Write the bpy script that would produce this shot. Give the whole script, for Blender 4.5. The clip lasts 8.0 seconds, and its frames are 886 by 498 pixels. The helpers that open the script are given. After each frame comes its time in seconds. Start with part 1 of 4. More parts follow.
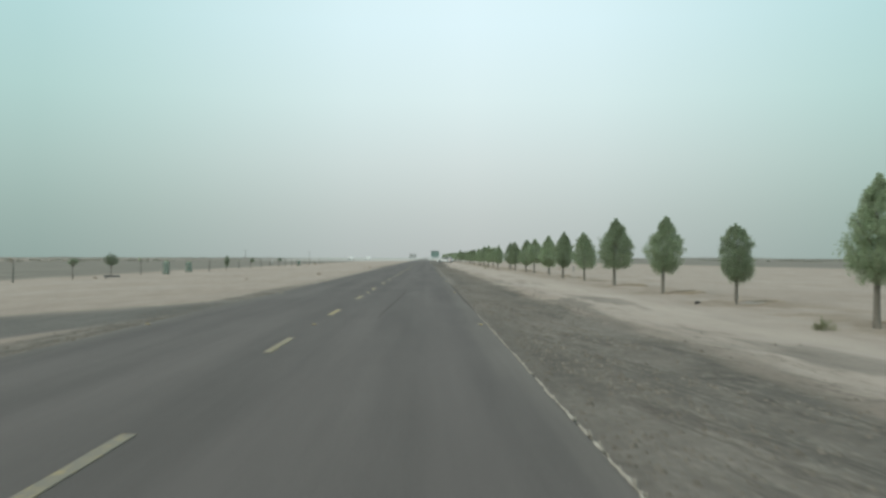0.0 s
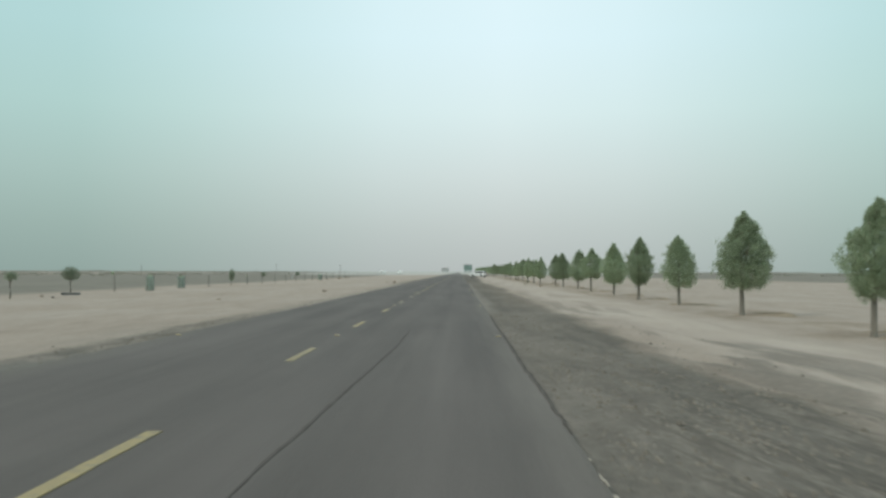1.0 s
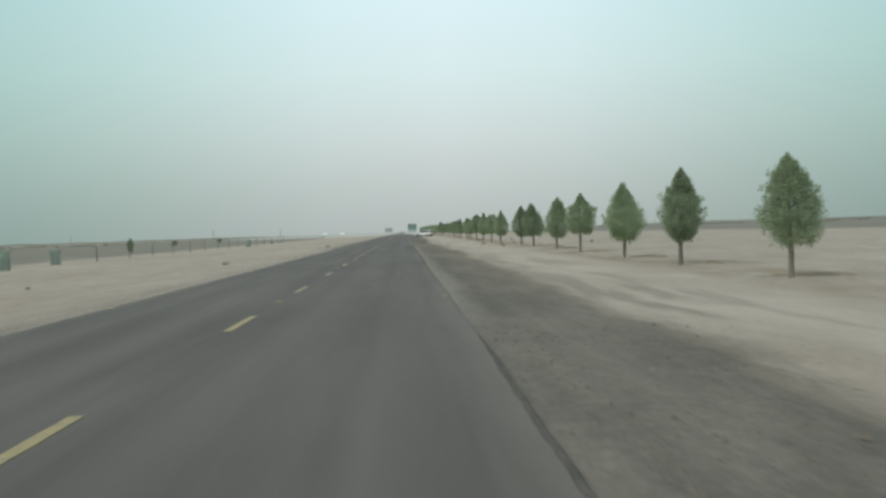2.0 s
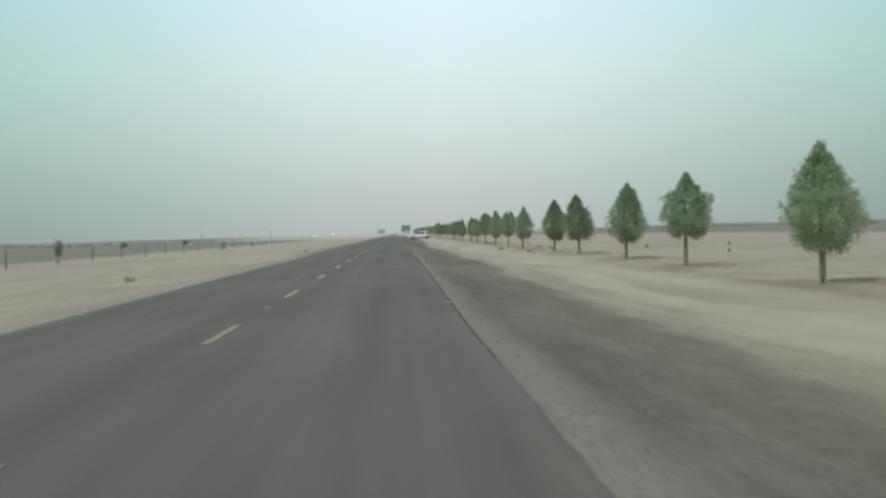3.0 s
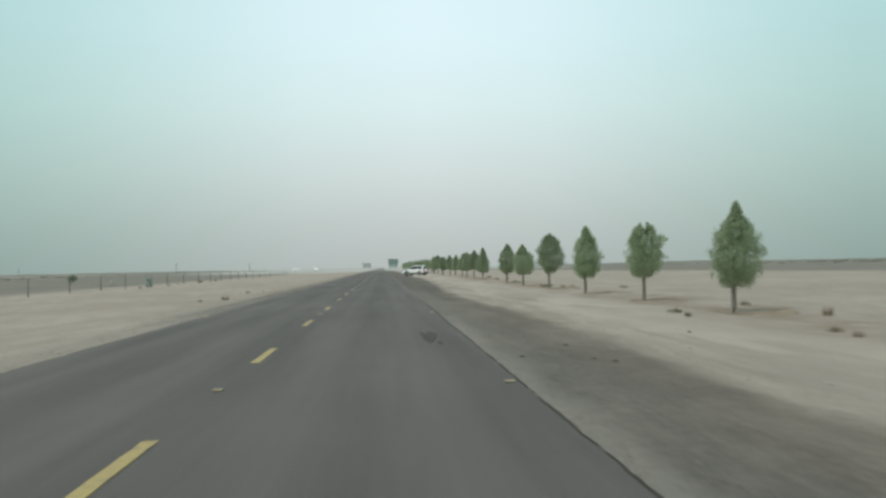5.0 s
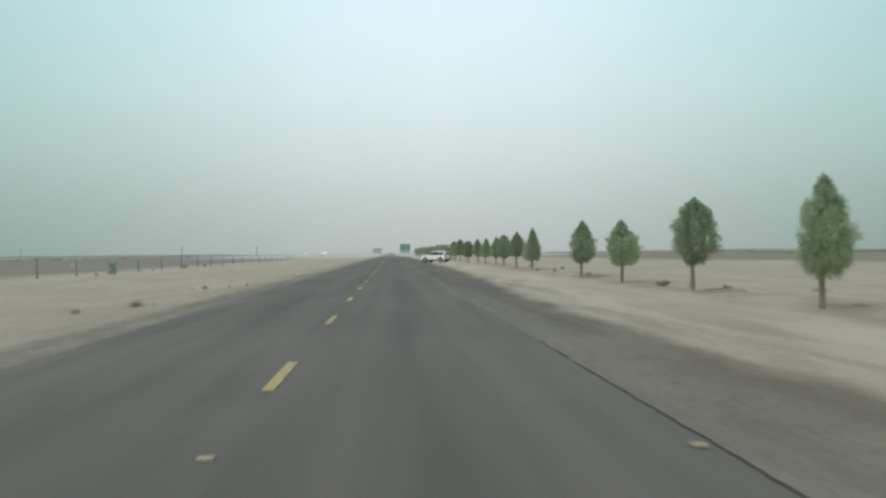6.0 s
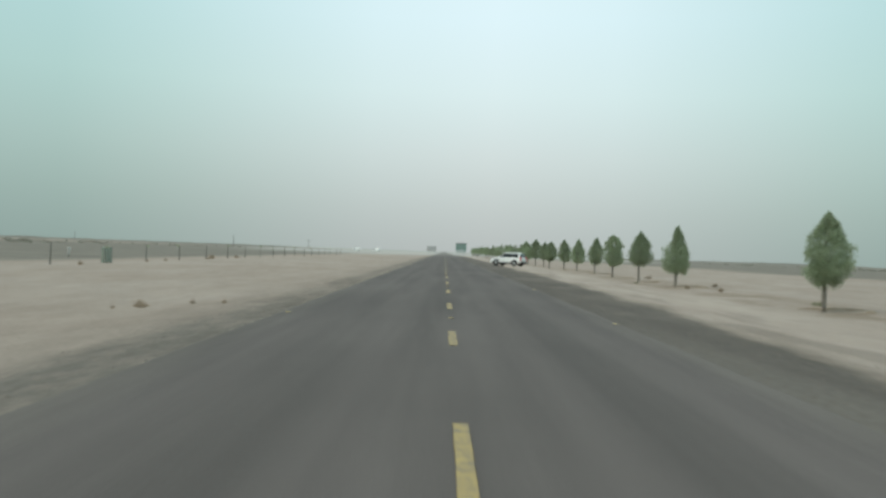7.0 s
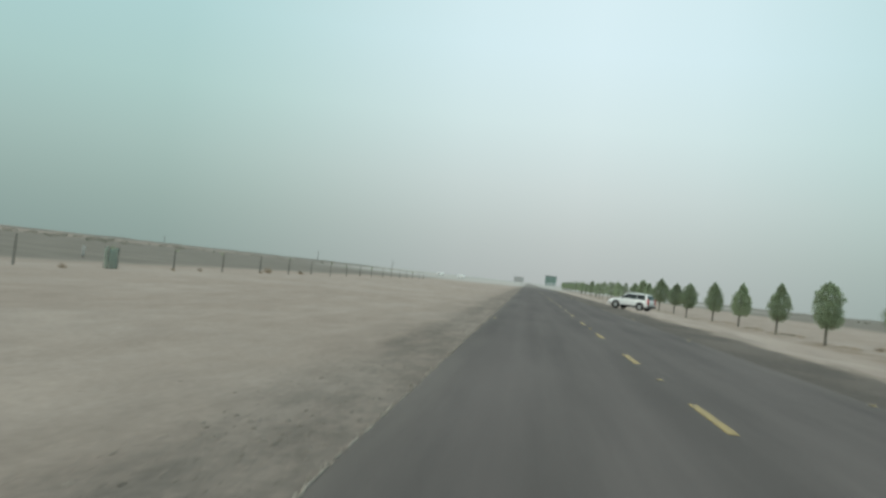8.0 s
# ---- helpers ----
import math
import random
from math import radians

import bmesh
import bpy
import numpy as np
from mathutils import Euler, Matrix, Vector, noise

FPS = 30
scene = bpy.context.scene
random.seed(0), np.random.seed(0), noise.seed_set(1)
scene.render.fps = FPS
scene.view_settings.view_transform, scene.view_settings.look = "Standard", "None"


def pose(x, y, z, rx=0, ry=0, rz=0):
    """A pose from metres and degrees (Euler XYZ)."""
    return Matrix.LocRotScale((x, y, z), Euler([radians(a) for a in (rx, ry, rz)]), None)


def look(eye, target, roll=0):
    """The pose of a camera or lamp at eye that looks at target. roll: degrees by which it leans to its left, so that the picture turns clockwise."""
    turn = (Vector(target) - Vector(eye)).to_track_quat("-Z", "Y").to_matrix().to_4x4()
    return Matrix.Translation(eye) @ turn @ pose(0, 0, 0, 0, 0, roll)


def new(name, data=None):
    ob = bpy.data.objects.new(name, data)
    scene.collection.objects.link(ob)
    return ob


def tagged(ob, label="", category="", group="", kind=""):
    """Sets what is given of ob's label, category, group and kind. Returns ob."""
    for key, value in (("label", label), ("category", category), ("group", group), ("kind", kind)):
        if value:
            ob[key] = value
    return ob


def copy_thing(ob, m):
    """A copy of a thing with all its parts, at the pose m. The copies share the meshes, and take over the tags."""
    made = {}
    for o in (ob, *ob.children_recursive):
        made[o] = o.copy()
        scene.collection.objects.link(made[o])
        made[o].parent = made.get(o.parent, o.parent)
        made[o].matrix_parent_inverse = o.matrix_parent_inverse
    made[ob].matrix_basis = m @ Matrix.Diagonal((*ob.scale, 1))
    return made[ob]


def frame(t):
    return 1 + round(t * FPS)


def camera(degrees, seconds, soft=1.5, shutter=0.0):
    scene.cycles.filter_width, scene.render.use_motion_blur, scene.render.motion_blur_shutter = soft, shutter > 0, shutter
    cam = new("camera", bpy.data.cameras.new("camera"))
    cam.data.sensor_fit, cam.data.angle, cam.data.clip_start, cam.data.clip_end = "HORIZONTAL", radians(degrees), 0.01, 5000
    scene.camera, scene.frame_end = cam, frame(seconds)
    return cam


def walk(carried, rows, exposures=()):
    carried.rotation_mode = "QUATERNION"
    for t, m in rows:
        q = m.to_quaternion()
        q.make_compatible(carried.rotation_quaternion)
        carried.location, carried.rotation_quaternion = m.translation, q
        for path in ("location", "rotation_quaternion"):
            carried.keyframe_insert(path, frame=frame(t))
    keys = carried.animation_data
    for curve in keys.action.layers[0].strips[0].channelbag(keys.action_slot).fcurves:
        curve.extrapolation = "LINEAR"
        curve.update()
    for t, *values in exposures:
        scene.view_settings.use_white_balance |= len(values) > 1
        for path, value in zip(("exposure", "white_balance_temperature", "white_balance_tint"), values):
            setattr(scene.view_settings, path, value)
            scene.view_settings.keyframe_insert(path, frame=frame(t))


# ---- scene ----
FOV = 54.14
cam = camera(FOV, 8.0, soft=2.8, shutter=0.18)
PATH = [
    (0.0, pose(2.554, -4.946, 1.531, 90.575, -0.127, -1.096)),
    (0.5, pose(2.748, 3.505, 1.503, 92.119, -0.756, -0.188)),
    (1.0, pose(2.881, 12.380, 1.526, 91.492, -0.203, 1.092)),
    (1.5, pose(2.917, 21.583, 1.520, 88.483, 1.738, -2.154)),
    (1.7, pose(2.922, 25.261, 1.541, 88.764, 2.050, -2.634)),
    (2.8, pose(2.825, 46.475, 1.504, 88.684, 1.350, -2.413)),
    (3.0, pose(2.768, 50.563, 1.509, 88.857, 1.646, -3.064)),
    (3.5, pose(2.643, 60.899, 1.542, 89.052, 1.726, -5.702)),
    (4.0, pose(2.518, 71.589, 1.504, 89.624, 2.280, -4.719)),
    (4.5, pose(2.370, 82.494, 1.528, 89.946, 1.974, -4.731)),
    (5.0, pose(2.133, 93.474, 1.548, 91.131, 1.119, -4.009)),
    (5.2, pose(2.034, 97.955, 1.522, 90.507, 0.291, -3.262)),
    (6.3, pose(1.011, 123.085, 1.546, 90.207, 0.645, -3.298)),
    (6.5, pose(0.690, 127.620, 1.550, 91.015, 0.132, -2.143)),
    (7.0, pose(-0.208, 138.842, 1.536, 90.158, -2.136, 0.078)),
    (7.5, pose(-1.322, 149.782, 1.528, 90.766, -2.526, 4.672)),
    (7.7, pose(-1.824, 154.025, 1.527, 90.236, -3.144, 6.442)),
    (8.0, pose(-2.620, 160.365, 1.528, 91.608, -6.365, 5.603)),
]
walk(cam, PATH, exposures=((0.0, -0.02, 6500, 6), (0.8, -0.02, 6500, 6), (1.5, -0.08, 6500, 6), (3.0, -0.03, 6500, 6), (7.0, -0.03, 6500, 6), (8.0, -0.12, 6500, 6)))

# ------------------------------------------------------------------ sky and sun: dusty overcast daylight
SUN_ELEVATION, SUN_ROTATION = radians(43), radians(235)
world = bpy.data.worlds.new("dusty_sky")
scene.world = world
world.use_nodes = True
wt = world.node_tree
wt.nodes.clear()
w_out = wt.nodes.new("ShaderNodeOutputWorld")
w_add = wt.nodes.new("ShaderNodeAddShader")
w_clear = wt.nodes.new("ShaderNodeBackground")
w_dust = wt.nodes.new("ShaderNodeBackground")
sky = wt.nodes.new("ShaderNodeTexSky")
sky.sky_type = "NISHITA"
sky.sun_disc = False
sky.sun_elevation, sky.sun_rotation = SUN_ELEVATION, SUN_ROTATION
sky.dust_density, sky.air_density = 6.0, 1.5
w_clear.inputs["Strength"].default_value = 0.012
wt.links.new(sky.outputs["Color"], w_clear.inputs["Color"])
w_co = wt.nodes.new("ShaderNodeTexCoord")
w_sep = wt.nodes.new("ShaderNodeSeparateXYZ")
w_ramp = wt.nodes.new("ShaderNodeValToRGB")
wt.links.new(w_co.outputs["Generated"], w_sep.inputs[0])
wt.links.new(w_sep.outputs["Z"], w_ramp.inputs[0])
SKY_BANDS = ((0.0, (0.490, 0.518, 0.518)), (0.05, (0.555, 0.600, 0.600)), (0.11, (0.645, 0.715, 0.725)), (0.18, (0.715, 0.835, 0.860)),
             (0.26, (0.745, 0.895, 0.960)), (0.5, (0.74, 0.90, 0.96)), (1.0, (0.70, 0.86, 0.91)))
while len(w_ramp.color_ramp.elements) < len(SKY_BANDS):
    w_ramp.color_ramp.elements.new(0.5)
for el, (at, col) in zip(w_ramp.color_ramp.elements, SKY_BANDS):
    el.position, el.color = at, (*col, 1)
# the dust glows brightest down the road and is duller and greener to both sides; overhead it is even
w_az = wt.nodes.new("ShaderNodeMath")
w_az.operation = "ARCTAN2"
wt.links.new(w_sep.outputs["X"], w_az.inputs[0])
wt.links.new(w_sep.outputs["Y"], w_az.inputs[1])
w_off = wt.nodes.new("ShaderNodeMath")
w_off.operation = "SUBTRACT"
w_off.inputs[1].default_value = radians(3.0)
wt.links.new(w_az.outputs[0], w_off.inputs[0])
w_abs = wt.nodes.new("ShaderNodeMath")
w_abs.operation = "ABSOLUTE"
wt.links.new(w_off.outputs[0], w_abs.inputs[0])
w_turn = wt.nodes.new("ShaderNodeMath")
w_turn.operation = "DIVIDE"
w_turn.inputs[1].default_value = radians(45)
w_turn.use_clamp = True
wt.links.new(w_abs.outputs[0], w_turn.inputs[0])
w_side = wt.nodes.new("ShaderNodeValToRGB")
GLOW = ((0.0, (1.0, 1.0, 1.0)), (8 / 45, (0.94, 0.965, 0.96)), (15 / 45, (0.82, 0.885, 0.865)), (21 / 45, (0.71, 0.815, 0.78)), (27 / 45, (0.61, 0.745, 0.705)), (36 / 45, (0.58, 0.72, 0.685)))
while len(w_side.color_ramp.elements) < len(GLOW):
    w_side.color_ramp.elements.new(0.5)
for el, (at, col) in zip(w_side.color_ramp.elements, GLOW):
    el.position, el.color = at, (*col, 1)
wt.links.new(w_turn.outputs[0], w_side.inputs[0])
w_high = wt.nodes.new("ShaderNodeMapRange")
w_high.inputs["From Min"].default_value, w_high.inputs["From Max"].default_value = 0.34, 0.62
wt.links.new(w_sep.outputs["Z"], w_high.inputs["Value"])
w_even = wt.nodes.new("ShaderNodeMix")
w_even.data_type = "RGBA"
w_even.inputs[7].default_value = (1, 1, 1, 1)
wt.links.new(w_high.outputs["Result"], w_even.inputs[0])
wt.links.new(w_side.outputs["Color"], w_even.inputs[6])
w_mul = wt.nodes.new("ShaderNodeMix")
w_mul.data_type, w_mul.blend_type = "RGBA", "MULTIPLY"
w_mul.inputs[0].default_value = 1.0
wt.links.new(w_ramp.outputs["Color"], w_mul.inputs[6])
wt.links.new(w_even.outputs[2], w_mul.inputs[7])
wt.links.new(w_mul.outputs[2], w_dust.inputs["Color"])
wt.links.new(w_clear.outputs[0], w_add.inputs[0])
wt.links.new(w_dust.outputs[0], w_add.inputs[1])
wt.links.new(w_add.outputs[0], w_out.inputs["Surface"])

sun_data = bpy.data.lights.new("sun", "SUN")
sun_data.energy, sun_data.angle, sun_data.color = 1.2, radians(18), (1.0, 0.95, 0.86)
sun = new("sun", sun_data)
sun.matrix_world = look((-55, -8, 62), (0, 30, 0))


# ------------------------------------------------------------------ materials
def nodes_of(name):
    m = bpy.data.materials.new(name)
    m.use_nodes = True
    t = m.node_tree
    return m, t, t.nodes["Principled BSDF"]


def link(t, a, b):
    t.links.new(a, b)


def noise_node(t, scale, detail=4.0, rough=0.55, stretch=None, coord="Object", turn=0.0):
    co = t.nodes.new("ShaderNodeTexCoord")
    n = t.nodes.new("ShaderNodeTexNoise")
    n.inputs["Scale"].default_value = scale
    n.inputs["Detail"].default_value = detail
    n.inputs["Roughness"].default_value = rough
    if stretch:
        mp = t.nodes.new("ShaderNodeMapping")
        if turn:
            mp.vector_type = "TEXTURE"
            mp.inputs["Rotation"].default_value = (0, 0, radians(turn))
            stretch = [1 / v for v in stretch]
        mp.inputs["Scale"].default_value = stretch
        link(t, co.outputs[coord], mp.inputs[0])
        link(t, mp.outputs[0], n.inputs["Vector"])
    else:
        link(t, co.outputs[coord], n.inputs["Vector"])
    return n.outputs["Fac"]


def ramp(t, fac, stops):
    r = t.nodes.new("ShaderNodeValToRGB")
    while len(r.color_ramp.elements) < len(stops):
        r.color_ramp.elements.new(0.5)
    for el, (at, col) in zip(r.color_ramp.elements, stops):
        el.position = at
        el.color = (*col, 1) if isinstance(col, tuple) else (col, col, col, 1)
    link(t, fac, r.inputs[0])
    return r.outputs[0]


def maths(t, op, a, b=None, clamp=False):
    n = t.nodes.new("ShaderNodeMath")
    n.operation, n.use_clamp = op, clamp
    for i, v in enumerate((a, b)):
        if v is None:
            continue
        if isinstance(v, (int, float)):
            n.inputs[i].default_value = v
        else:
            link(t, v, n.inputs[i])
    return n.outputs[0]


def blend(t, fac, a, b, kind="MIX"):
    n = t.nodes.new("ShaderNodeMix")
    n.data_type, n.blend_type = "RGBA", kind
    for i, v in ((0, fac), (6, a), (7, b)):
        if isinstance(v, (int, float)):
            n.inputs[i].default_value = v
        elif isinstance(v, tuple):
            n.inputs[i].default_value = (*v, 1)
        else:
            link(t, v, n.inputs[i])
    return n.outputs[2]


def step(t, x, lo, hi):
    """0 below lo, 1 above hi, smooth between (lo may be the larger)."""
    n = t.nodes.new("ShaderNodeMapRange")
    n.interpolation_type = "SMOOTHSTEP"
    flip = lo > hi
    n.inputs["From Min"].default_value, n.inputs["From Max"].default_value = min(lo, hi), max(lo, hi)
    n.inputs["To Min"].default_value, n.inputs["To Max"].default_value = (1.0, 0.0) if flip else (0.0, 1.0)
    link(t, x, n.inputs["Value"])
    return n.outputs["Result"]


def bump(t, bsdf, height, strength=0.4, distance=0.02):
    b = t.nodes.new("ShaderNodeBump")
    b.inputs["Strength"].default_value, b.inputs["Distance"].default_value = strength, distance
    link(t, height, b.inputs["Height"])
    link(t, b.outputs[0], bsdf.inputs["Normal"])


def grained(name, dark, light, scale=8.0, rough=0.8, metal=0.0, fine=60.0, spec=0.3, stretch=None, bump_by=0.3, per_piece=0.0):
    """A surface with broad stains, fine grain and a little relief."""
    m, t, b = nodes_of(name)
    broad, grain = noise_node(t, scale, 5, stretch=stretch), noise_node(t, fine, 3)
    mixed = maths(t, "ADD", maths(t, "MULTIPLY", broad, 0.7), maths(t, "MULTIPLY", grain, 0.3))
    col = ramp(t, mixed, ((0.35, dark), (0.65, light)))
    if per_piece:
        info = t.nodes.new("ShaderNodeObjectInfo")
        v = maths(t, "ADD", maths(t, "MULTIPLY", info.outputs["Random"], per_piece), 1 - per_piece / 2)
        hs = t.nodes.new("ShaderNodeHueSaturation")
        link(t, v, hs.inputs["Value"])
        link(t, col, hs.inputs["Color"])
        col = hs.outputs[0]
    link(t, col, b.inputs["Base Color"])
    b.inputs["Roughness"].default_value, b.inputs["Metallic"].default_value = rough, metal
    b.inputs["Specular IOR Level"].default_value = spec
    bump(t, b, grain, bump_by, 0.01)
    return m


def foliage(name, dark, light, dry):
    m, t, b = nodes_of(name)
    geo = t.nodes.new("ShaderNodeNewGeometry")
    col = ramp(t, geo.outputs["Random Per Island"], ((0.0, dark), (0.55, light), (0.93, light), (1.0, dry)))
    patch = noise_node(t, 2.2, 3)
    col = blend(t, maths(t, "MULTIPLY", step(t, patch, 0.5, 0.72), 0.45), col, dry)
    info = t.nodes.new("ShaderNodeObjectInfo")
    hs = t.nodes.new("ShaderNodeHueSaturation")
    link(t, maths(t, "ADD", maths(t, "MULTIPLY", info.outputs["Random"], 0.3), 0.85), hs.inputs["Value"])
    link(t, col, hs.inputs["Color"])
    link(t, hs.outputs[0], b.inputs["Base Color"])
    b.inputs["Roughness"].default_value = 0.75
    b.inputs["Specular IOR Level"].default_value = 0.2
    thin = t.nodes.new("ShaderNodeBsdfTranslucent")
    link(t, hs.outputs[0], thin.inputs["Color"])
    both = t.nodes.new("ShaderNodeMixShader")
    both.inputs[0].default_value = 0.55
    link(t, b.outputs[0], both.inputs[1])
    link(t, thin.outputs[0], both.inputs[2])
    link(t, both.outputs[0], t.nodes["Material Output"].inputs["Surface"])
    return m


def ground_material():
    m, t, b = nodes_of("desert_ground")
    co = t.nodes.new("ShaderNodeTexCoord")
    sep = t.nodes.new("ShaderNodeSeparateXYZ")
    link(t, co.outputs["Object"], sep.inputs[0])
    x, y = sep.outputs["X"], sep.outputs["Y"]
    wide = noise_node(t, 0.055, 5, 0.6)
    drift = noise_node(t, 1.0, 5, 0.6, stretch=(0.34, 0.10, 1))
    grit = noise_node(t, 9.0, 6, 0.7)
    fine = noise_node(t, 70.0, 2)
    sand = ramp(t, maths(t, "ADD", maths(t, "MULTIPLY", wide, 0.5), maths(t, "MULTIPLY", drift, 0.5)),
                ((0.28, (0.318, 0.253, 0.209)), (0.47, (0.368, 0.300, 0.250)), (0.66, (0.420, 0.350, 0.298))))
    sand = blend(t, 0.55, sand, ramp(t, grit, ((0.3, 0.66), (0.7, 1.12))), "MULTIPLY")
    sand = blend(t, 0.6, sand, ramp(t, noise_node(t, 1.0, 6, 0.70, stretch=(1.3, 0.34, 1)), ((0.34, 0.82), (0.64, 1.10))), "MULTIPLY")
    # grey packed gravel along both sides of the asphalt
    wobble = maths(t, "MULTIPLY", maths(t, "SUBTRACT", noise_node(t, 1.0, 5, 0.65, stretch=(0.5, 0.16, 1)), 0.5), 2.2)
    xr = maths(t, "ADD", x, wobble)
    gravel = ramp(t, maths(t, "ADD", maths(t, "MULTIPLY", grit, 0.6), maths(t, "MULTIPLY", drift, 0.4)),
                  ((0.33, (0.116, 0.101, 0.086)), (0.52, (0.158, 0.137, 0.117)), (0.70, (0.218, 0.190, 0.162))))
    # faint wheel tracks along the gravel
    tracked = noise_node(t, 1.0, 5, 0.65, stretch=(2.8, 0.07, 1), turn=1.5)
    gravel = blend(t, 0.35, gravel, ramp(t, tracked, ((0.36, 0.76), (0.5, 1.0), (0.66, 1.30))), "MULTIPLY")
    # browner earth shows in the outer half of the strip along the middle stretch
    outer = maths(t, "MULTIPLY", maths(t, "MULTIPLY", step(t, xr, 4.8, 6.0), step(t, y, 46.0, 58.0)), step(t, y, 150.0, 128.0))
    gravel = blend(t, maths(t, "MULTIPLY", outer, 0.6), gravel, ramp(t, maths(t, "ADD", maths(t, "MULTIPLY", grit, 0.5), maths(t, "MULTIPLY", drift, 0.5)), ((0.35, (0.142, 0.114, 0.092)), (0.65, (0.212, 0.172, 0.142)))))
    # clods and bare patches break the gravel up
    patchy = noise_node(t, 1.0, 6, 0.72, stretch=(1.9, 0.8, 1))
    gravel = blend(t, maths(t, "ADD", 0.35, maths(t, "MULTIPLY", step(t, y, 48.0, 26.0), 0.35)), gravel, ramp(t, patchy, ((0.34, 0.76), (0.5, 1.0), (0.66, 1.28))), "MULTIPLY")
    # the strip narrows at the start and half-way, and widens further on
    waist = maths(t, "MULTIPLY", maths(t, "MULTIPLY", step(t, y, 122.0, 136.0), step(t, y, 164.0, 146.0)), 0.6)
    narrow = maths(t, "SUBTRACT", maths(t, "SUBTRACT", waist, maths(t, "MULTIPLY", step(t, y, 34.0, 12.0), 0.6)), maths(t, "MULTIPLY", step(t, y, 160.0, 200.0), 0.45))
    # darker, finer gravel along the last stretch
    gravel = blend(t, maths(t, "MULTIPLY", step(t, y, 134.0, 160.0), maths(t, "MULTIPLY", step(t, x, 0.0, 1.0), 0.75)), gravel, ramp(t, grit, ((0.33, (0.098, 0.085, 0.075)), (0.67, (0.142, 0.123, 0.108)))))
    near_right = maths(t, "MULTIPLY", step(t, x, 3.6, 3.9), step(t, maths(t, "ADD", xr, narrow), 7.35, 6.35))
    thin = maths(t, "ADD", 0.86, maths(t, "MULTIPLY", step(t, drift, 0.62, 0.42), 0.14))
    right = maths(t, "MULTIPLY", near_right, thin)
    xl = maths(t, "ADD", x, maths(t, "MULTIPLY", wobble, 0.6))
    along = maths(t, "ADD", maths(t, "MULTIPLY", step(t, y, 112.0, 134.0), 0.5), maths(t, "MULTIPLY", step(t, y, 52.0, 34.0), 0.5))
    strip = maths(t, "MULTIPLY", step(t, xl, -6.4, -5.0), maths(t, "SUBTRACT", maths(t, "ADD", 0.36, maths(t, "MULTIPLY", along, 1.3)), maths(t, "MULTIPLY", step(t, y, 156.0, 172.0), 0.30)))
    scatter = maths(t, "MULTIPLY", step(t, xl, -8.4, -5.6), maths(t, "MULTIPLY", along, 0.5))
    left = maths(t, "MULTIPLY", maths(t, "MULTIPLY", step(t, x, -3.6, -3.9), maths(t, "MAXIMUM", strip, scatter)), thin)
    # turning place at the start: gravel swept off the road to the left, and wheel tracks on the right
    apron_l = maths(t, "MULTIPLY", step(t, maths(t, "ADD", maths(t, "ADD", y, maths(t, "MULTIPLY", x, -1.15)), wobble), 37.0, 31.0),
                    step(t, maths(t, "ADD", maths(t, "ADD", y, maths(t, "MULTIPLY", x, -2.8)), wobble), 29.5, 33.0))
    apron_l = maths(t, "MULTIPLY", maths(t, "MULTIPLY", apron_l, step(t, x, -3.6, -3.9)), 0.92)
    gravel = blend(t, maths(t, "MULTIPLY", apron_l, 0.8), gravel, ramp(t, maths(t, "ADD", maths(t, "MULTIPLY", drift, 0.6), maths(t, "MULTIPLY", grit, 0.4)), ((0.35, (0.098, 0.093, 0.086)), (0.65, (0.150, 0.142, 0.132)))))
    tracks = maths(t, "MULTIPLY", step(t, xr, 11.5, 8.5), step(t, noise_node(t, 1.0, 4, 0.5, stretch=(0.75, 0.09, 1)), 0.49, 0.60))
    tracks = maths(t, "MULTIPLY", maths(t, "MULTIPLY", tracks, step(t, x, 4.0, 5.0)), maths(t, "ADD", maths(t, "MULTIPLY", step(t, y, 62.0, 40.0), 0.35), 0.3))
    # pale loose sand between the gravel and the trees
    loose = maths(t, "MULTIPLY", maths(t, "MULTIPLY", step(t, xr, 7.0, 8.6), step(t, xr, 13.0, 10.0)), 0.45)
    sand = blend(t, loose, sand, ramp(t, drift, ((0.35, (0.41, 0.336, 0.286)), (0.65, (0.51, 0.427, 0.368)))))
    # browner dug-over soil along the line of trees
    soil = maths(t, "MULTIPLY", maths(t, "MULTIPLY", step(t, x, 11.2, 12.6), step(t, x, 17.0, 14.6)), step(t, noise_node(t, 1.0, 4, 0.6, stretch=(0.35, 0.22, 1)), 0.44, 0.60))
    sand = blend(t, maths(t, "MULTIPLY", soil, 0.6), sand, (0.235, 0.178, 0.128))
    # thin sand blown against the asphalt's right edge along the middle stretch
    blown = maths(t, "ADD", x, maths(t, "MULTIPLY", maths(t, "SUBTRACT", noise_node(t, 1.0, 5, 0.6, stretch=(0.8, 0.25, 1)), 0.5), 1.1))
    blown = maths(t, "MULTIPLY", maths(t, "MULTIPLY", step(t, maths(t, "SUBTRACT", blown, maths(t, "MULTIPLY", step(t, y, 112.0, 136.0), 0.55)), 4.65, 4.05), step(t, y, 42.0, 52.0)), step(t, y, 172.0, 140.0))
    gravel = blend(t, maths(t, "MULTIPLY", blown, maths(t, "SUBTRACT", 0.85, maths(t, "MULTIPLY", step(t, y, 110.0, 130.0), 0.45))), gravel, ramp(t, grit, ((0.3, (0.205, 0.182, 0.158)), (0.7, (0.275, 0.244, 0.212)))))
    ragged = step(t, patchy, 0.62, 0.40)
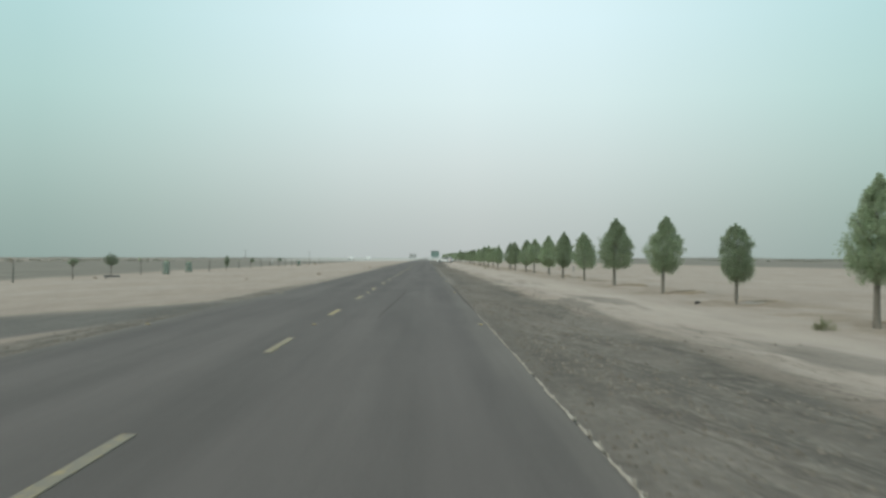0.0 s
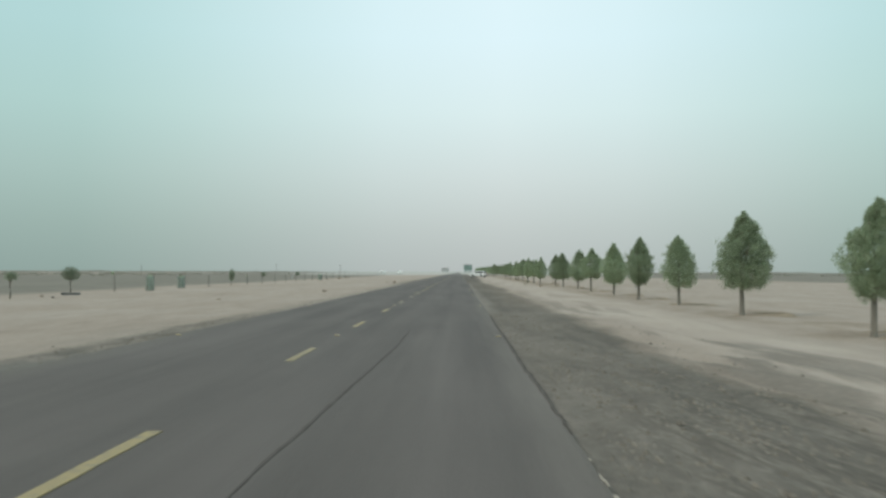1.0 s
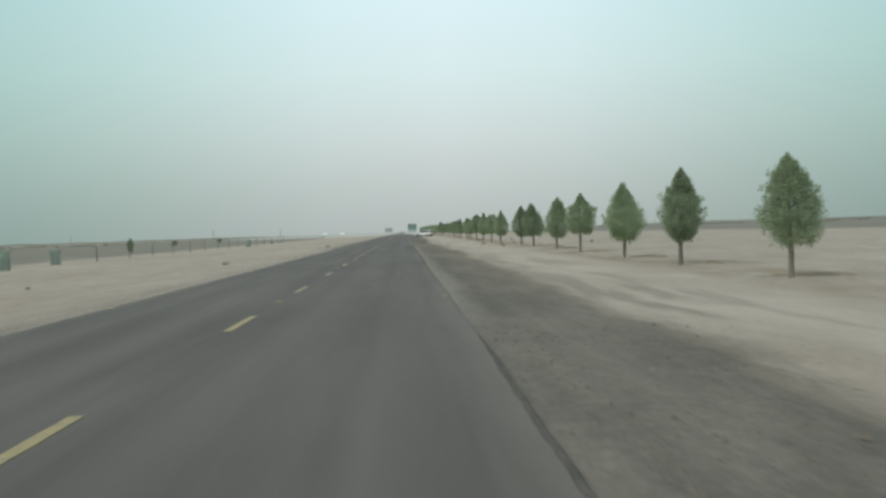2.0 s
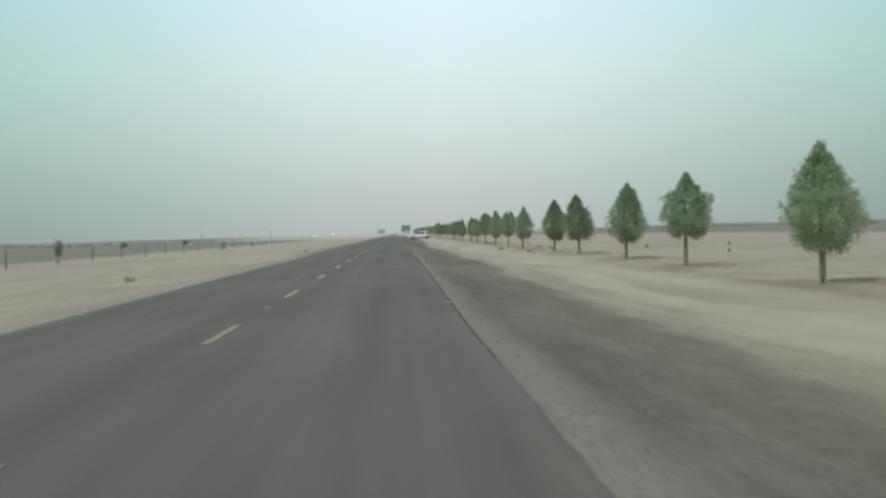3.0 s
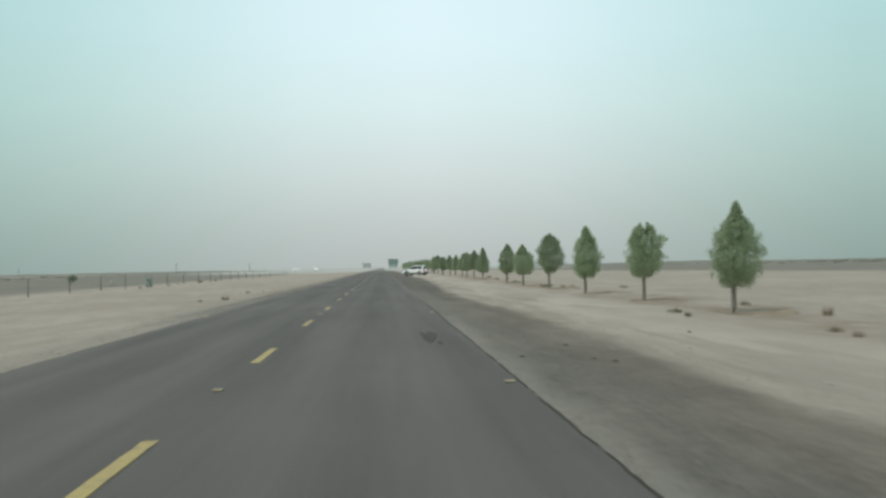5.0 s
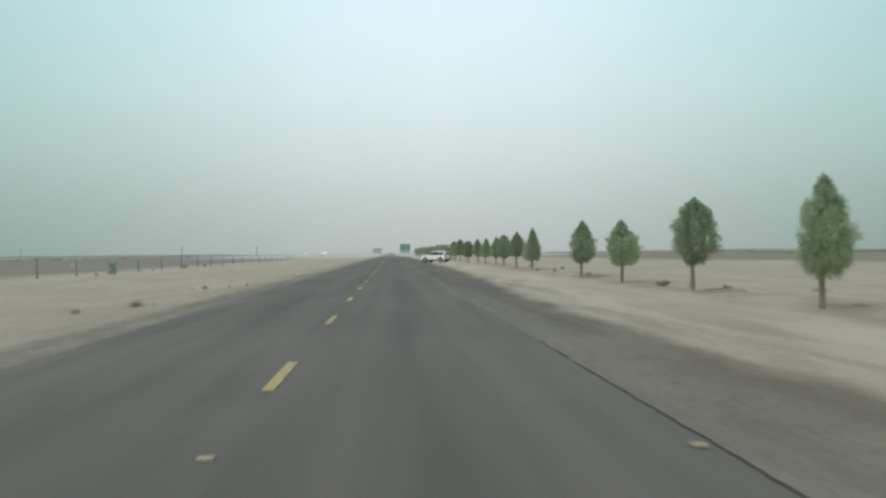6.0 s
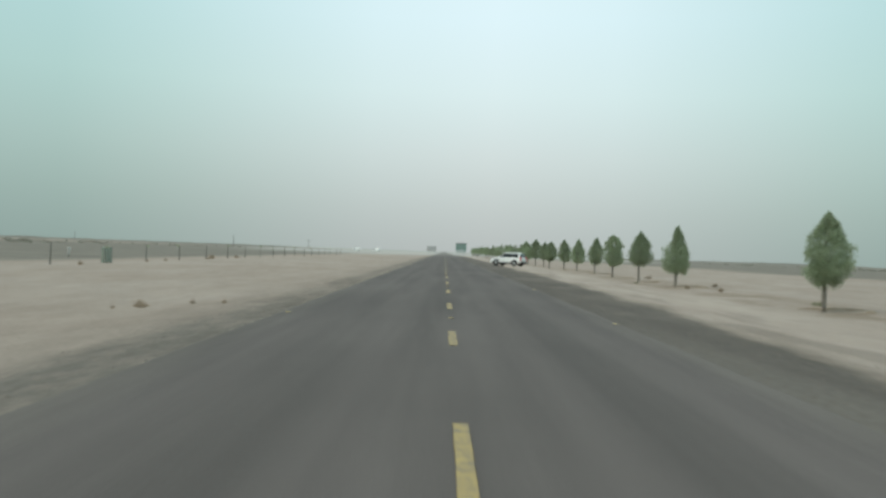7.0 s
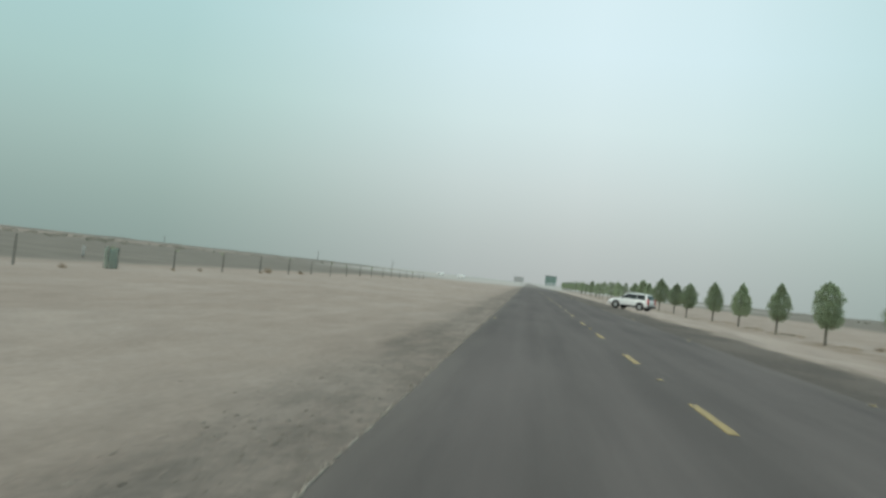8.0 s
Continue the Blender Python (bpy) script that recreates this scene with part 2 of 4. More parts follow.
    left = maths(t, "MULTIPLY", left, maths(t, "ADD", 0.70, maths(t, "MULTIPLY", ragged, 0.35)), True)
    # brown earth where the gravel gives way to sand
    rim = maths(t, "MULTIPLY", maths(t, "MULTIPLY", near_right, maths(t, "SUBTRACT", 1.0, near_right)), 2.4, True)
    gravel = blend(t, rim, gravel, (0.175, 0.140, 0.112))
    mask = maths(t, "MAXIMUM", maths(t, "MAXIMUM", right, left), maths(t, "MAXIMUM", apron_l, tracks))
    col = blend(t, mask, sand, gravel)
    # broken wheel ruts and crusts in the gravel near the start, shaded in colour
    rut = maths(t, "ABSOLUTE", maths(t, "SUBTRACT", noise_node(t, 1.0, 5, 0.6, stretch=(0.85, 0.11, 1), turn=11), 0.5))
    broken = maths(t, "MULTIPLY", step(t, grit, 0.40, 0.56), maths(t, "MULTIPLY", step(t, y, 34.0, 16.0), maths(t, "MULTIPLY", step(t, x, 4.3, 5.0), step(t, x, 10.5, 7.5))))
    # dark lines paint the shade in the creases, pale ones the lit rims
    col = blend(t, maths(t, "MULTIPLY", maths(t, "MULTIPLY", step(t, rut, 0.022, 0.004), broken), 0.5), col, (0.060, 0.050, 0.041))
    rut_rim = maths(t, "ABSOLUTE", maths(t, "SUBTRACT", rut, 0.034))
    col = blend(t, maths(t, "MULTIPLY", maths(t, "MULTIPLY", step(t, rut_rim, 0.012, 0.002), broken), 0.55), col, (0.27, 0.235, 0.195))
    # dark stony plain far off on both sides, with sandy openings
    far_w = maths(t, "MULTIPLY", maths(t, "SUBTRACT", noise_node(t, 0.02, 4), 0.5), 40.0)
    plain_r = step(t, maths(t, "ADD", maths(t, "ADD", x, maths(t, "MULTIPLY", y, 0.12)), far_w), 78.0, 96.0)
    plain_l = step(t, maths(t, "ADD", x, maths(t, "MULTIPLY", far_w, 0.22)), -32.0, -39.0)
    pale_l = step(t, maths(t, "ADD", x, far_w), -140.0, -260.0)
    stony = ramp(t, noise_node(t, 0.09, 5, 0.65), ((0.35, (0.145, 0.132, 0.110)), (0.6, (0.190, 0.174, 0.146)), (0.72, (0.24, 0.215, 0.180))))
    col = blend(t, maths(t, "MULTIPLY", plain_r, 0.85), col, stony)
    col = blend(t, maths(t, "MULTIPLY", maths(t, "MULTIPLY", plain_l, maths(t, "SUBTRACT", 1.0, maths(t, "MULTIPLY", pale_l, 0.6))), 0.85), col, stony)
    # haze painted into the ground colour towards the far end of the road
    far_haze = maths(t, "MULTIPLY", step(t, maths(t, "ADD", y, far_w), 360.0, 640.0), step(t, maths(t, "ADD", x, maths(t, "MULTIPLY", y, -0.16)), 40.0, -20.0))
    col = blend(t, maths(t, "MULTIPLY", maths(t, "MULTIPLY", far_haze, step(t, maths(t, "ADD", x, maths(t, "MULTIPLY", y, 0.22)), 0.0, 70.0)), 0.8), col, ramp(t, wide, ((0.35, (0.43, 0.41, 0.375)), (0.65, (0.50, 0.475, 0.44)))))
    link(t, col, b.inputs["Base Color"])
    b.inputs["Roughness"].default_value = 0.95
    b.inputs["Specular IOR Level"].default_value = 0.1
    # furrows along the verges, clods and grit
    furrow = noise_node(t, 1.0, 6, 0.7, stretch=(2.6, 0.55, 1))
    clods = noise_node(t, 3.2, 5, 0.65)
    relief = maths(t, "ADD", maths(t, "MULTIPLY", maths(t, "ADD", furrow, maths(t, "MULTIPLY", clods, 0.7)), maths(t, "ADD", 0.5, maths(t, "MULTIPLY", mask, 1.1))), maths(t, "MULTIPLY", maths(t, "ADD", grit, maths(t, "MULTIPLY", fine, 0.3)), 0.6))
    bump(t, b, relief, 0.75, 0.09)
    return m


def asphalt_material():
    m, t, b = nodes_of("worn_asphalt")
    co = t.nodes.new("ShaderNodeTexCoord")
    sep = t.nodes.new("ShaderNodeSeparateXYZ")
    link(t, co.outputs["Object"], sep.inputs[0])
    x = sep.outputs["X"]
    stone = noise_node(t, 55.0, 4, 0.7)
    blot = noise_node(t, 1.0, 5, 0.6, stretch=(0.9, 0.05, 1))
    broad = noise_node(t, 0.12, 4)
    col = ramp(t, stone, ((0.3, (0.090, 0.077, 0.0705)), (0.7, (0.141, 0.121, 0.1115))))
    col = blend(t, 0.6, col, ramp(t, blot, ((0.36, 0.72), (0.64, 1.18))), "MULTIPLY")
    col = blend(t, 0.4, col, ramp(t, broad, ((0.35, 0.80), (0.65, 1.15))), "MULTIPLY")
    # polished wheel paths and the darker strip between them
    path = maths(t, "ABSOLUTE", maths(t, "SUBTRACT", maths(t, "ABSOLUTE", maths(t, "SUBTRACT", maths(t, "ABSOLUTE", x), 1.95)), 0.85))
    col = blend(t, maths(t, "MULTIPLY", step(t, path, 0.55, 0.1), 0.30), col, (0.142, 0.121, 0.112))
    # fine blown dust towards the edges
    edge = maths(t, "ADD", maths(t, "ABSOLUTE", x), maths(t, "MULTIPLY", maths(t, "SUBTRACT", blot, 0.5), 1.6))
    swept = maths(t, "MULTIPLY", maths(t, "MULTIPLY", step(t, sep.outputs["Y"], 52.0, 66.0), step(t, sep.outputs["Y"], 140.0, 122.0)), step(t, x, 0.0, 1.0))
    col = blend(t, maths(t, "MULTIPLY", step(t, edge, 3.2, 4.2), maths(t, "SUBTRACT", 0.22, maths(t, "MULTIPLY", swept, 0.20))), col, (0.24, 0.21, 0.175))
    # long faint streaks left by traffic, and haze painted over the road's far end
    streak = noise_node(t, 1.0, 4, 0.6, stretch=(3.2, 0.022, 1))
    col = blend(t, 0.2, col, ramp(t, streak, ((0.36, 0.84), (0.64, 1.14))), "MULTIPLY")
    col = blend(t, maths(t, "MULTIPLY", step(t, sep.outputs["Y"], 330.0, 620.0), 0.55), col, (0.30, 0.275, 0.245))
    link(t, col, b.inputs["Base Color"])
    b.inputs["Roughness"].default_value = 0.85
    b.inputs["Specular IOR Level"].default_value = 0.16
    bump(t, b, stone, 0.5, 0.012)
    return m


def worn_paint():
    m, t, b = nodes_of("yellow_road_paint")
    wear = noise_node(t, 7.0, 6, 0.75)
    grain = noise_node(t, 60.0, 3)
    col = ramp(t, grain, ((0.3, (0.33, 0.232, 0.078)), (0.7, (0.45, 0.325, 0.118))))
    info = t.nodes.new("ShaderNodeObjectInfo")
    # the first stretch of the line is the most worn
    place = t.nodes.new("ShaderNodeSeparateXYZ")
    link(t, info.outputs["Location"], place.inputs[0])
    older = maths(t, "MULTIPLY", step(t, place.outputs["Y"], 110.0, 40.0), 0.05)
    lost = step(t, maths(t, "ADD", maths(t, "ADD", wear, older), maths(t, "MULTIPLY", info.outputs["Random"], 0.16)), 0.54, 0.74)
    col = blend(t, maths(t, "MULTIPLY", lost, 0.85), col, (0.135, 0.121, 0.108))
    col = blend(t, maths(t, "MULTIPLY", step(t, place.outputs["Y"], 86.0, 60.0), 0.38), col, (0.17, 0.148, 0.118))
    # the line dulls further down the road: haze put into the paint colour
    col = blend(t, maths(t, "MULTIPLY", step(t, place.outputs["Y"], 180.0, 230.0), 0.4), col, (0.20, 0.175, 0.145))
    link(t, col, b.inputs["Base Color"])
    b.inputs["Roughness"].default_value = 0.7
    bump(t, b, grain, 0.3, 0.005)
    return m


M_GROUND, M_ASPHALT, M_YELLOW = ground_material(), asphalt_material(), worn_paint()
M_MOUND = grained("dug_soil", (0.20, 0.150, 0.107), (0.31, 0.243, 0.178), 1.2, 0.95, fine=40, spec=0.1)
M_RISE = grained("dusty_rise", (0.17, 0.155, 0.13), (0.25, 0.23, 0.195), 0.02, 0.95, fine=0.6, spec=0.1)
M_LIP = grained("pale_crumbled_edge", (0.25, 0.218, 0.182), (0.43, 0.378, 0.322), 3.0, 0.95, fine=30, spec=0.1)
M_TAR = grained("dark_tar", (0.080, 0.070, 0.063), (0.120, 0.104, 0.095), 3.0, 0.95, fine=40, spec=0.05)
M_OIL = grained("oily_stain", (0.056, 0.050, 0.044), (0.098, 0.087, 0.077), 3.0, 0.9, fine=40, spec=0.08)
M_ROCK = grained("desert_stone", (0.16, 0.138, 0.116), (0.30, 0.262, 0.22), 6.0, 0.9, fine=30, spec=0.15, per_piece=0.4)
M_GRAVEL = grained("verge_gravel", (0.120, 0.101, 0.083), (0.22, 0.19, 0.16), 6.0, 0.92, fine=30, spec=0.1)
M_CLOD = grained("dry_clod", (0.18, 0.154, 0.128), (0.29, 0.25, 0.21), 5.0, 0.95, fine=30, spec=0.1)
M_DARKROCK = grained("burnt_stone", (0.02, 0.018, 0.017), (0.06, 0.05, 0.045), 8.0, 0.8, fine=30)
M_BARK = grained("dusty_bark", (0.13, 0.116, 0.098), (0.265, 0.238, 0.203), 9.0, 0.92, fine=50, spec=0.1, stretch=(1, 1, 0.25), bump_by=0.6, per_piece=0.3)
M_LEAF = foliage("tree_leaves", (0.282, 0.336, 0.220), (0.382, 0.446, 0.295), (0.41, 0.41, 0.295))
M_SAPLING = foliage("sapling_leaves", (0.165, 0.200, 0.140), (0.245, 0.288, 0.200), (0.30, 0.29, 0.21))
M_BUSH = foliage("bush_leaves", (0.19, 0.195, 0.105), (0.29, 0.292, 0.165), (0.33, 0.29, 0.19))
M_DRY = foliage("dry_twigs", (0.19, 0.140, 0.096), (0.33, 0.252, 0.175), (0.38, 0.31, 0.22))
M_SCRUB = foliage("dusty_scrub", (0.21, 0.20, 0.165), (0.29, 0.275, 0.225), (0.32, 0.295, 0.24))
M_STAKE = grained("weathered_wood", (0.16, 0.152, 0.137), (0.26, 0.247, 0.222), 7.0, 0.9, fine=45, stretch=(1, 1, 0.2), per_piece=0.3)
M_NET = grained("green_shade_net", (0.25, 0.305, 0.255), (0.33, 0.385, 0.33), 5.0, 0.95, fine=80, bump_by=0.6)
M_NET.node_tree.nodes["Principled BSDF"].inputs["Alpha"].default_value = 0.42
M_STEEL = grained("galvanised_steel", (0.32, 0.33, 0.33), (0.48, 0.49, 0.49), 4.0, 0.5, 0.6)
# green sheet and print are paled, with the haze before the sign in their colour
M_SIGN_GREEN = grained("green_sign_sheet", (0.14, 0.215, 0.190), (0.175, 0.255, 0.225), 2.0, 0.45, fine=20, bump_by=0.05)
M_SIGN_TEXT = grained("hazed_sign_print", (0.24, 0.30, 0.28), (0.32, 0.38, 0.36), 2.0, 0.5, fine=20, bump_by=0.05)
M_SIGN_WHITE = grained("white_sign_sheet", (0.66, 0.68, 0.67), (0.78, 0.79, 0.78), 2.0, 0.5, fine=20, bump_by=0.05)
M_SIGN_PALE = grained("pale_lower_plate", (0.27, 0.32, 0.31), (0.36, 0.41, 0.40), 2.0, 0.6, fine=20, bump_by=0.05)
# the far sign's back is lightened for haze as well
M_SIGN_BACK = grained("grey_sign_back", (0.38, 0.37, 0.37), (0.48, 0.47, 0.46), 1.0, 0.55, 0.2, fine=20, bump_by=0.05)
M_SIGN_DARK = grained("dark_sign_rail", (0.06, 0.065, 0.065), (0.11, 0.115, 0.115), 2.0, 0.6)
M_POLE = grained("weathered_pole", (0.17, 0.16, 0.15), (0.26, 0.245, 0.23), 2.0, 0.9, stretch=(1, 1, 0.2))
M_PAINT = grained("white_car_paint", (0.70, 0.70, 0.69), (0.80, 0.80, 0.79), 1.5, 0.28, fine=25, spec=0.5, bump_by=0.02)
M_TYRE = grained("tyre_rubber", (0.018, 0.018, 0.018), (0.04, 0.039, 0.037), 6.0, 0.85)
M_RIM = grained("alloy_rim", (0.40, 0.40, 0.40), (0.55, 0.55, 0.55), 5.0, 0.35, 0.8, bump_by=0.05)
M_BLACK = grained("black_trim", (0.015, 0.015, 0.016), (0.035, 0.035, 0.036), 5.0, 0.6)
M_GLASS = grained("tinted_glass", (0.012, 0.015, 0.017), (0.02, 0.024, 0.027), 1.0, 0.06, spec=0.6, bump_by=0.0)
M_RED = grained("red_lamp_lens", (0.42, 0.035, 0.03), (0.55, 0.06, 0.05), 8.0, 0.2, bump_by=0.05)
M_LENS = grained("clear_lamp_lens", (0.55, 0.57, 0.58), (0.70, 0.72, 0.73), 8.0, 0.12, bump_by=0.05)
M_AMBER = grained("amber_reflector", (0.55, 0.40, 0.15), (0.70, 0.55, 0.25), 30.0, 0.3)
M_STUD = grained("dusty_stud_body", (0.24, 0.205, 0.155), (0.35, 0.30, 0.23), 20.0, 0.7)
M_RAG = grained("pale_plastic_sheet", (0.34, 0.34, 0.325), (0.46, 0.46, 0.44), 6.0, 0.6)


# ------------------------------------------------------------------ mesh helpers
def mesh_of(name, bm, mat, smooth=False):
    me = bpy.data.meshes.new(name)
    bmesh.ops.recalc_face_normals(bm, faces=bm.faces)
    bm.to_mesh(me)
    bm.free()
    me.materials.append(mat)
    if smooth:
        for p in me.polygons:
            p.use_smooth = True
    return me


def part(name, bm, mat, parent, label="", smooth=False):
    ob = new(name, mesh_of(name, bm, mat, smooth))
    ob.parent = parent
    return tagged(ob, label) if label else ob


def thing(name, m, label, category, group=""):
    ob = new(name)
    ob.empty_display_size = 0.2
    ob.matrix_world = m
    return tagged(ob, label, category, group)


def add_box(bm, cx, cy, cz, sx, sy, sz, bevel=0.0, m=None):
    got = bmesh.ops.create_cube(bm, size=1)["verts"]
    for v in got:
        v.co = Vector((cx + v.co.x * sx, cy + v.co.y * sy, cz + v.co.z * sz))
    if bevel:
        edges = list({e for v in got for e in v.link_edges})
        got = [v for v in bmesh.ops.bevel(bm, geom=edges, offset=bevel, segments=2, affect="EDGES", profile=0.5)["verts"]] + [v for v in got if v.is_valid]
    if m is not None:
        for v in set(got):
            v.co = m @ v.co
    return bm


def add_tube(bm, points, radii, sides=8, cap=True):
    """A tapered, bent tube through points."""
    rings = []
    for i, p in enumerate(points):
        a = Vector(points[max(i - 1, 0)])
        b = Vector(points[min(i + 1, len(points) - 1)])
        turn = (b - a).to_track_quat("Z", "X").to_matrix()
        ring = []
        for k in range(sides):
            w = 2 * math.pi * k / sides
            ring.append(bm.verts.new(Vector(p) + turn @ Vector((math.cos(w), math.sin(w), 0)) * radii[i]))
        rings.append(ring)
    for lo, hi in zip(rings, rings[1:]):
        for k in range(sides):
            bm.faces.new((lo[k], lo[(k + 1) % sides], hi[(k + 1) % sides], hi[k]))
    if cap:
        bm.faces.new(rings[0][::-1])
        bm.faces.new(rings[-1])
    return bm


def add_leaf(verts, faces, p, way, side, length, width):
    i = len(verts)
    verts += [p - side * width * 0.15, p + way * length * 0.45 + side * width * 0.5, p + way * length, p + way * length * 0.5 - side * width * 0.5]
    faces.append((i, i + 1, i + 2, i + 3))


def any_way(rng, lift=0.0):
    while True:
        v = Vector((rng.uniform(-1, 1), rng.uniform(-1, 1), rng.uniform(-1, 1)))
        if 0.05 < v.length < 1:
            v.normalize()
            v.z += lift
            return v.normalized()


def leaf_mesh(name, verts, faces, mat):
    me = bpy.data.meshes.new(name)
    me.from_pydata([tuple(v) for v in verts], [], faces)
    me.materials.append(mat)
    return me


def ground_height(x, y):
    """Level verge on the right, falling gently on the left; low ridges and ripples."""
    ax = abs(x)
    if ax < 4.0:
        return -0.10
    z = -0.055 - 0.02 * min((ax - 4.0) / 2.0, 1.0)
    if x < -4:
        z -= 0.17 * min((-4 - x) / 3.5, 1.0) + 0.30 * min(max(-7.5 - x, 0.0) / 22.0, 1.0)
    k = min((ax - 4.0) / 4.0, 1.0)
    z += k * 0.10 * noise.noise((x * 0.16, y * 0.11, 3.1)) + k * 0.035 * noise.noise((x * 0.9, y * 0.6, 9.0))
    z += 0.02 * min(ax - 4.0, 1.0) * noise.noise((x * 2.2, y * 0.7, 5.0))
    if 4.3 < x < 10.5:
        # wheel ruts and broken ledges on the right verge, deepest near the start
        deep = min((x - 4.3) / 0.8, (10.5 - x) / 2.0, 1.0) * (1.0 if y < 26 else max(0.3, 1 - (y - 26) / 40))
        ridge = 1 - abs(noise.noise((x * 0.95 + y * 0.19, y * 0.09 - x * 0.02, 7.7))) * 3.2
        z += deep * 0.06 * max(ridge, -0.5)
    return z


# ------------------------------------------------------------------ setting: ground, road, markings
TREE_X = (13.06, 13.62, 13.39, 13.39, 13.25, 13.28, 13.42, 13.39, 13.58, 13.47, 13.70, 12.79, 12.82, 12.83, 12.81, 12.77, 13.01, 13.21, 13.30, 13.31, 13.72, 13.49, 13.35)
TREE_Y = (15.08, 25.81, 34.60, 44.87, 53.59, 62.96, 71.78, 82.01, 91.00, 101.06, 110.26, 119.20, 128.38, 138.68, 148.58, 158.57, 168.90, 188.97, 198.88, 208.20, 218.83, 227.98, 236.62)
TREE_H = (3.52, 2.82, 3.46, 3.80, 3.28, 3.58, 3.54, 3.44, 3.56, 3.44, 3.50, 3.32, 3.20, 3.58, 3.52, 3.04, 3.42, 3.46, 3.42, 3.36, 3.32, 3.34, 3.34)
TREE_W = (1.74, 1.29, 1.76, 2.12, 1.67, 1.90, 2.04, 2.02, 1.96, 1.95, 1.87, 1.63, 1.74, 1.66, 1.80, 1.84, 1.77, 1.77, 1.82, 1.72, 1.55, 1.60, 1.60)
# share of the height that is bare trunk
TREE_FOOT = (0.315, 0.31, 0.285, 0.285, 0.30, 0.28, 0.255, 0.33, 0.26, 0.27, 0.25, 0.27, 0.34, 0.27, 0.32, 0.30, 0.285, 0.25, 0.34, 0.30, 0.29, 0.30, 0.30)


def spaced(spans):
    out = []
    for lo, hi, gap in spans:
        n = max(1, round((hi - lo) / gap))
        out += [lo + (hi - lo) * i / n for i in range(n)]
    return out + [spans[-1][1]]


def build_ground():
    far = [45, 70, 110, 180, 300, 550, 1000, 1800, 3000]
    xs = [-v for v in far[::-1]] + spaced(((-44.0, -20.0, 1.2), (-20.0, -8.0, 0.6), (-8.0, -4.0, 0.25), (-4.0, 4.0, 2.0), (4.0, 8.0, 0.25), (8.0, 16.0, 0.4), (16.0, 30.0, 0.9), (30.0, 44.0, 2.0))) + far
    ys = [-400, -150, -60] + spaced(((-20.0, 250.0, 0.55), (250.0, 420.0, 2.0), (420.0, 700.0, 10.0))) + [800, 1000, 1400, 2000, 3000, 4500]
    rings = list(zip(TREE_X, TREE_Y))
    verts = []
    for y in ys:
        near = [r for r in rings if abs(r[1] - y) < 2.6]
        for x in xs:
            z = ground_height(x, y)
            if near and 9 < x < 17.5:
                for tx, ty in near:
                    d = math.hypot(x - tx - 0.25, (y - ty) * 1.15)
                    z += 0.12 * math.exp(-((d - 1.25) / 0.33) ** 2) * (0.6 + 0.8 * noise.noise((x, y, 1.0))) - 0.03 * math.exp(-(d / 0.8) ** 2)
            verts.append((x, y, z))
    nx = len(xs)
    faces = [(j * nx + i, j * nx + i + 1, (j + 1) * nx + i + 1, (j + 1) * nx + i) for j in range(len(ys) - 1) for i in range(nx - 1)]
    me = bpy.data.meshes.new("ground")
    me.from_pydata(verts, [], faces)
    me.materials.append(M_GROUND)
    for p in me.polygons:
        p.use_smooth = True
    return tagged(new("ground", me), "pale sandy desert ground with grey gravel verges", "ground", kind="structure")


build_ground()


def edge_at(y, side):
    """Where the broken edge of the asphalt runs."""
    chip = noise.noise((y * 1.1, side * 3.0, 4.0))
    return side * (3.95 + 0.03 * noise.noise((y * 0.2, side * 7.0, 0.0)) + 0.022 * noise.noise((y * 2.3, side * 3.0, 9.0)) + 0.018 * noise.noise((y * 6.0, side, 2.0)) - 0.08 * max(chip - 0.28, 0.0) - (0.07 * math.exp(-((y - 67) / 7) ** 2) if side > 0 else 0.0))


def build_road():
    ys = [-300.0] + spaced(((-20.0, 190.0, 0.16), (190.0, 250.0, 0.4), (250.0, 620.0, 4.0))) + [1000, 1600, 2600]
    cols = (-1.0, -0.985, -0.62, -0.31, 0.0, 0.31, 0.62, 0.985, 1.0)
    verts, faces = [], []
    for y in ys:
        l, r = edge_at(y, -1), edge_at(y, 1)
        row = [(l - 0.02, y, -0.13), (l, y, -0.012)]
        for c in cols[1:-1]:
            x = c * (r if c > 0 else -l)
            row.append((x, y, 0.004 * noise.noise((x * 0.6, y * 0.2, 0)) - 0.004 * abs(c)))
        row += [(r, y, -0.012), (r + 0.02, y, -0.13)]
        verts += row
    n = len(cols) + 2
    for j in range(len(ys) - 1):
        for i in range(n - 1):
            faces.append((j * n + i, j * n + i + 1, (j + 1) * n + i + 1, (j + 1) * n + i))
    me = bpy.data.meshes.new("road")
    me.from_pydata(verts, [], faces)
    me.materials.append(M_ASPHALT)
    return tagged(new("road", me), "worn grey two-lane asphalt road with broken edges", "road", kind="structure")


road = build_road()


def ribbon(name, y0, y1, gap, centre, half, z, mat, label):
    """A thin uneven strip that lies along the road; breaks off where half() is nothing."""
    verts, faces = [], []
    before = None
    for y in spaced(((y0, y1, gap),)):
        h = half(y)
        if h <= 0.004:
            before = None
            continue
        c = centre(y)
        i = len(verts)
        verts += [(c - h, y, z - 0.012), (c - h * 0.5, y, z), (c + h * 0.5, y, z), (c + h, y, z - 0.012)]
        if before is not None:
            faces += [(before + k, before + k + 1, i + k + 1, i + k) for k in range(3)]
        before = i
    me = bpy.data.meshes.new(name)
    me.from_pydata(verts, [], faces)
    me.materials.append(mat)
    return tagged(new(name, me), label, name.replace("_", " "), kind="structure")


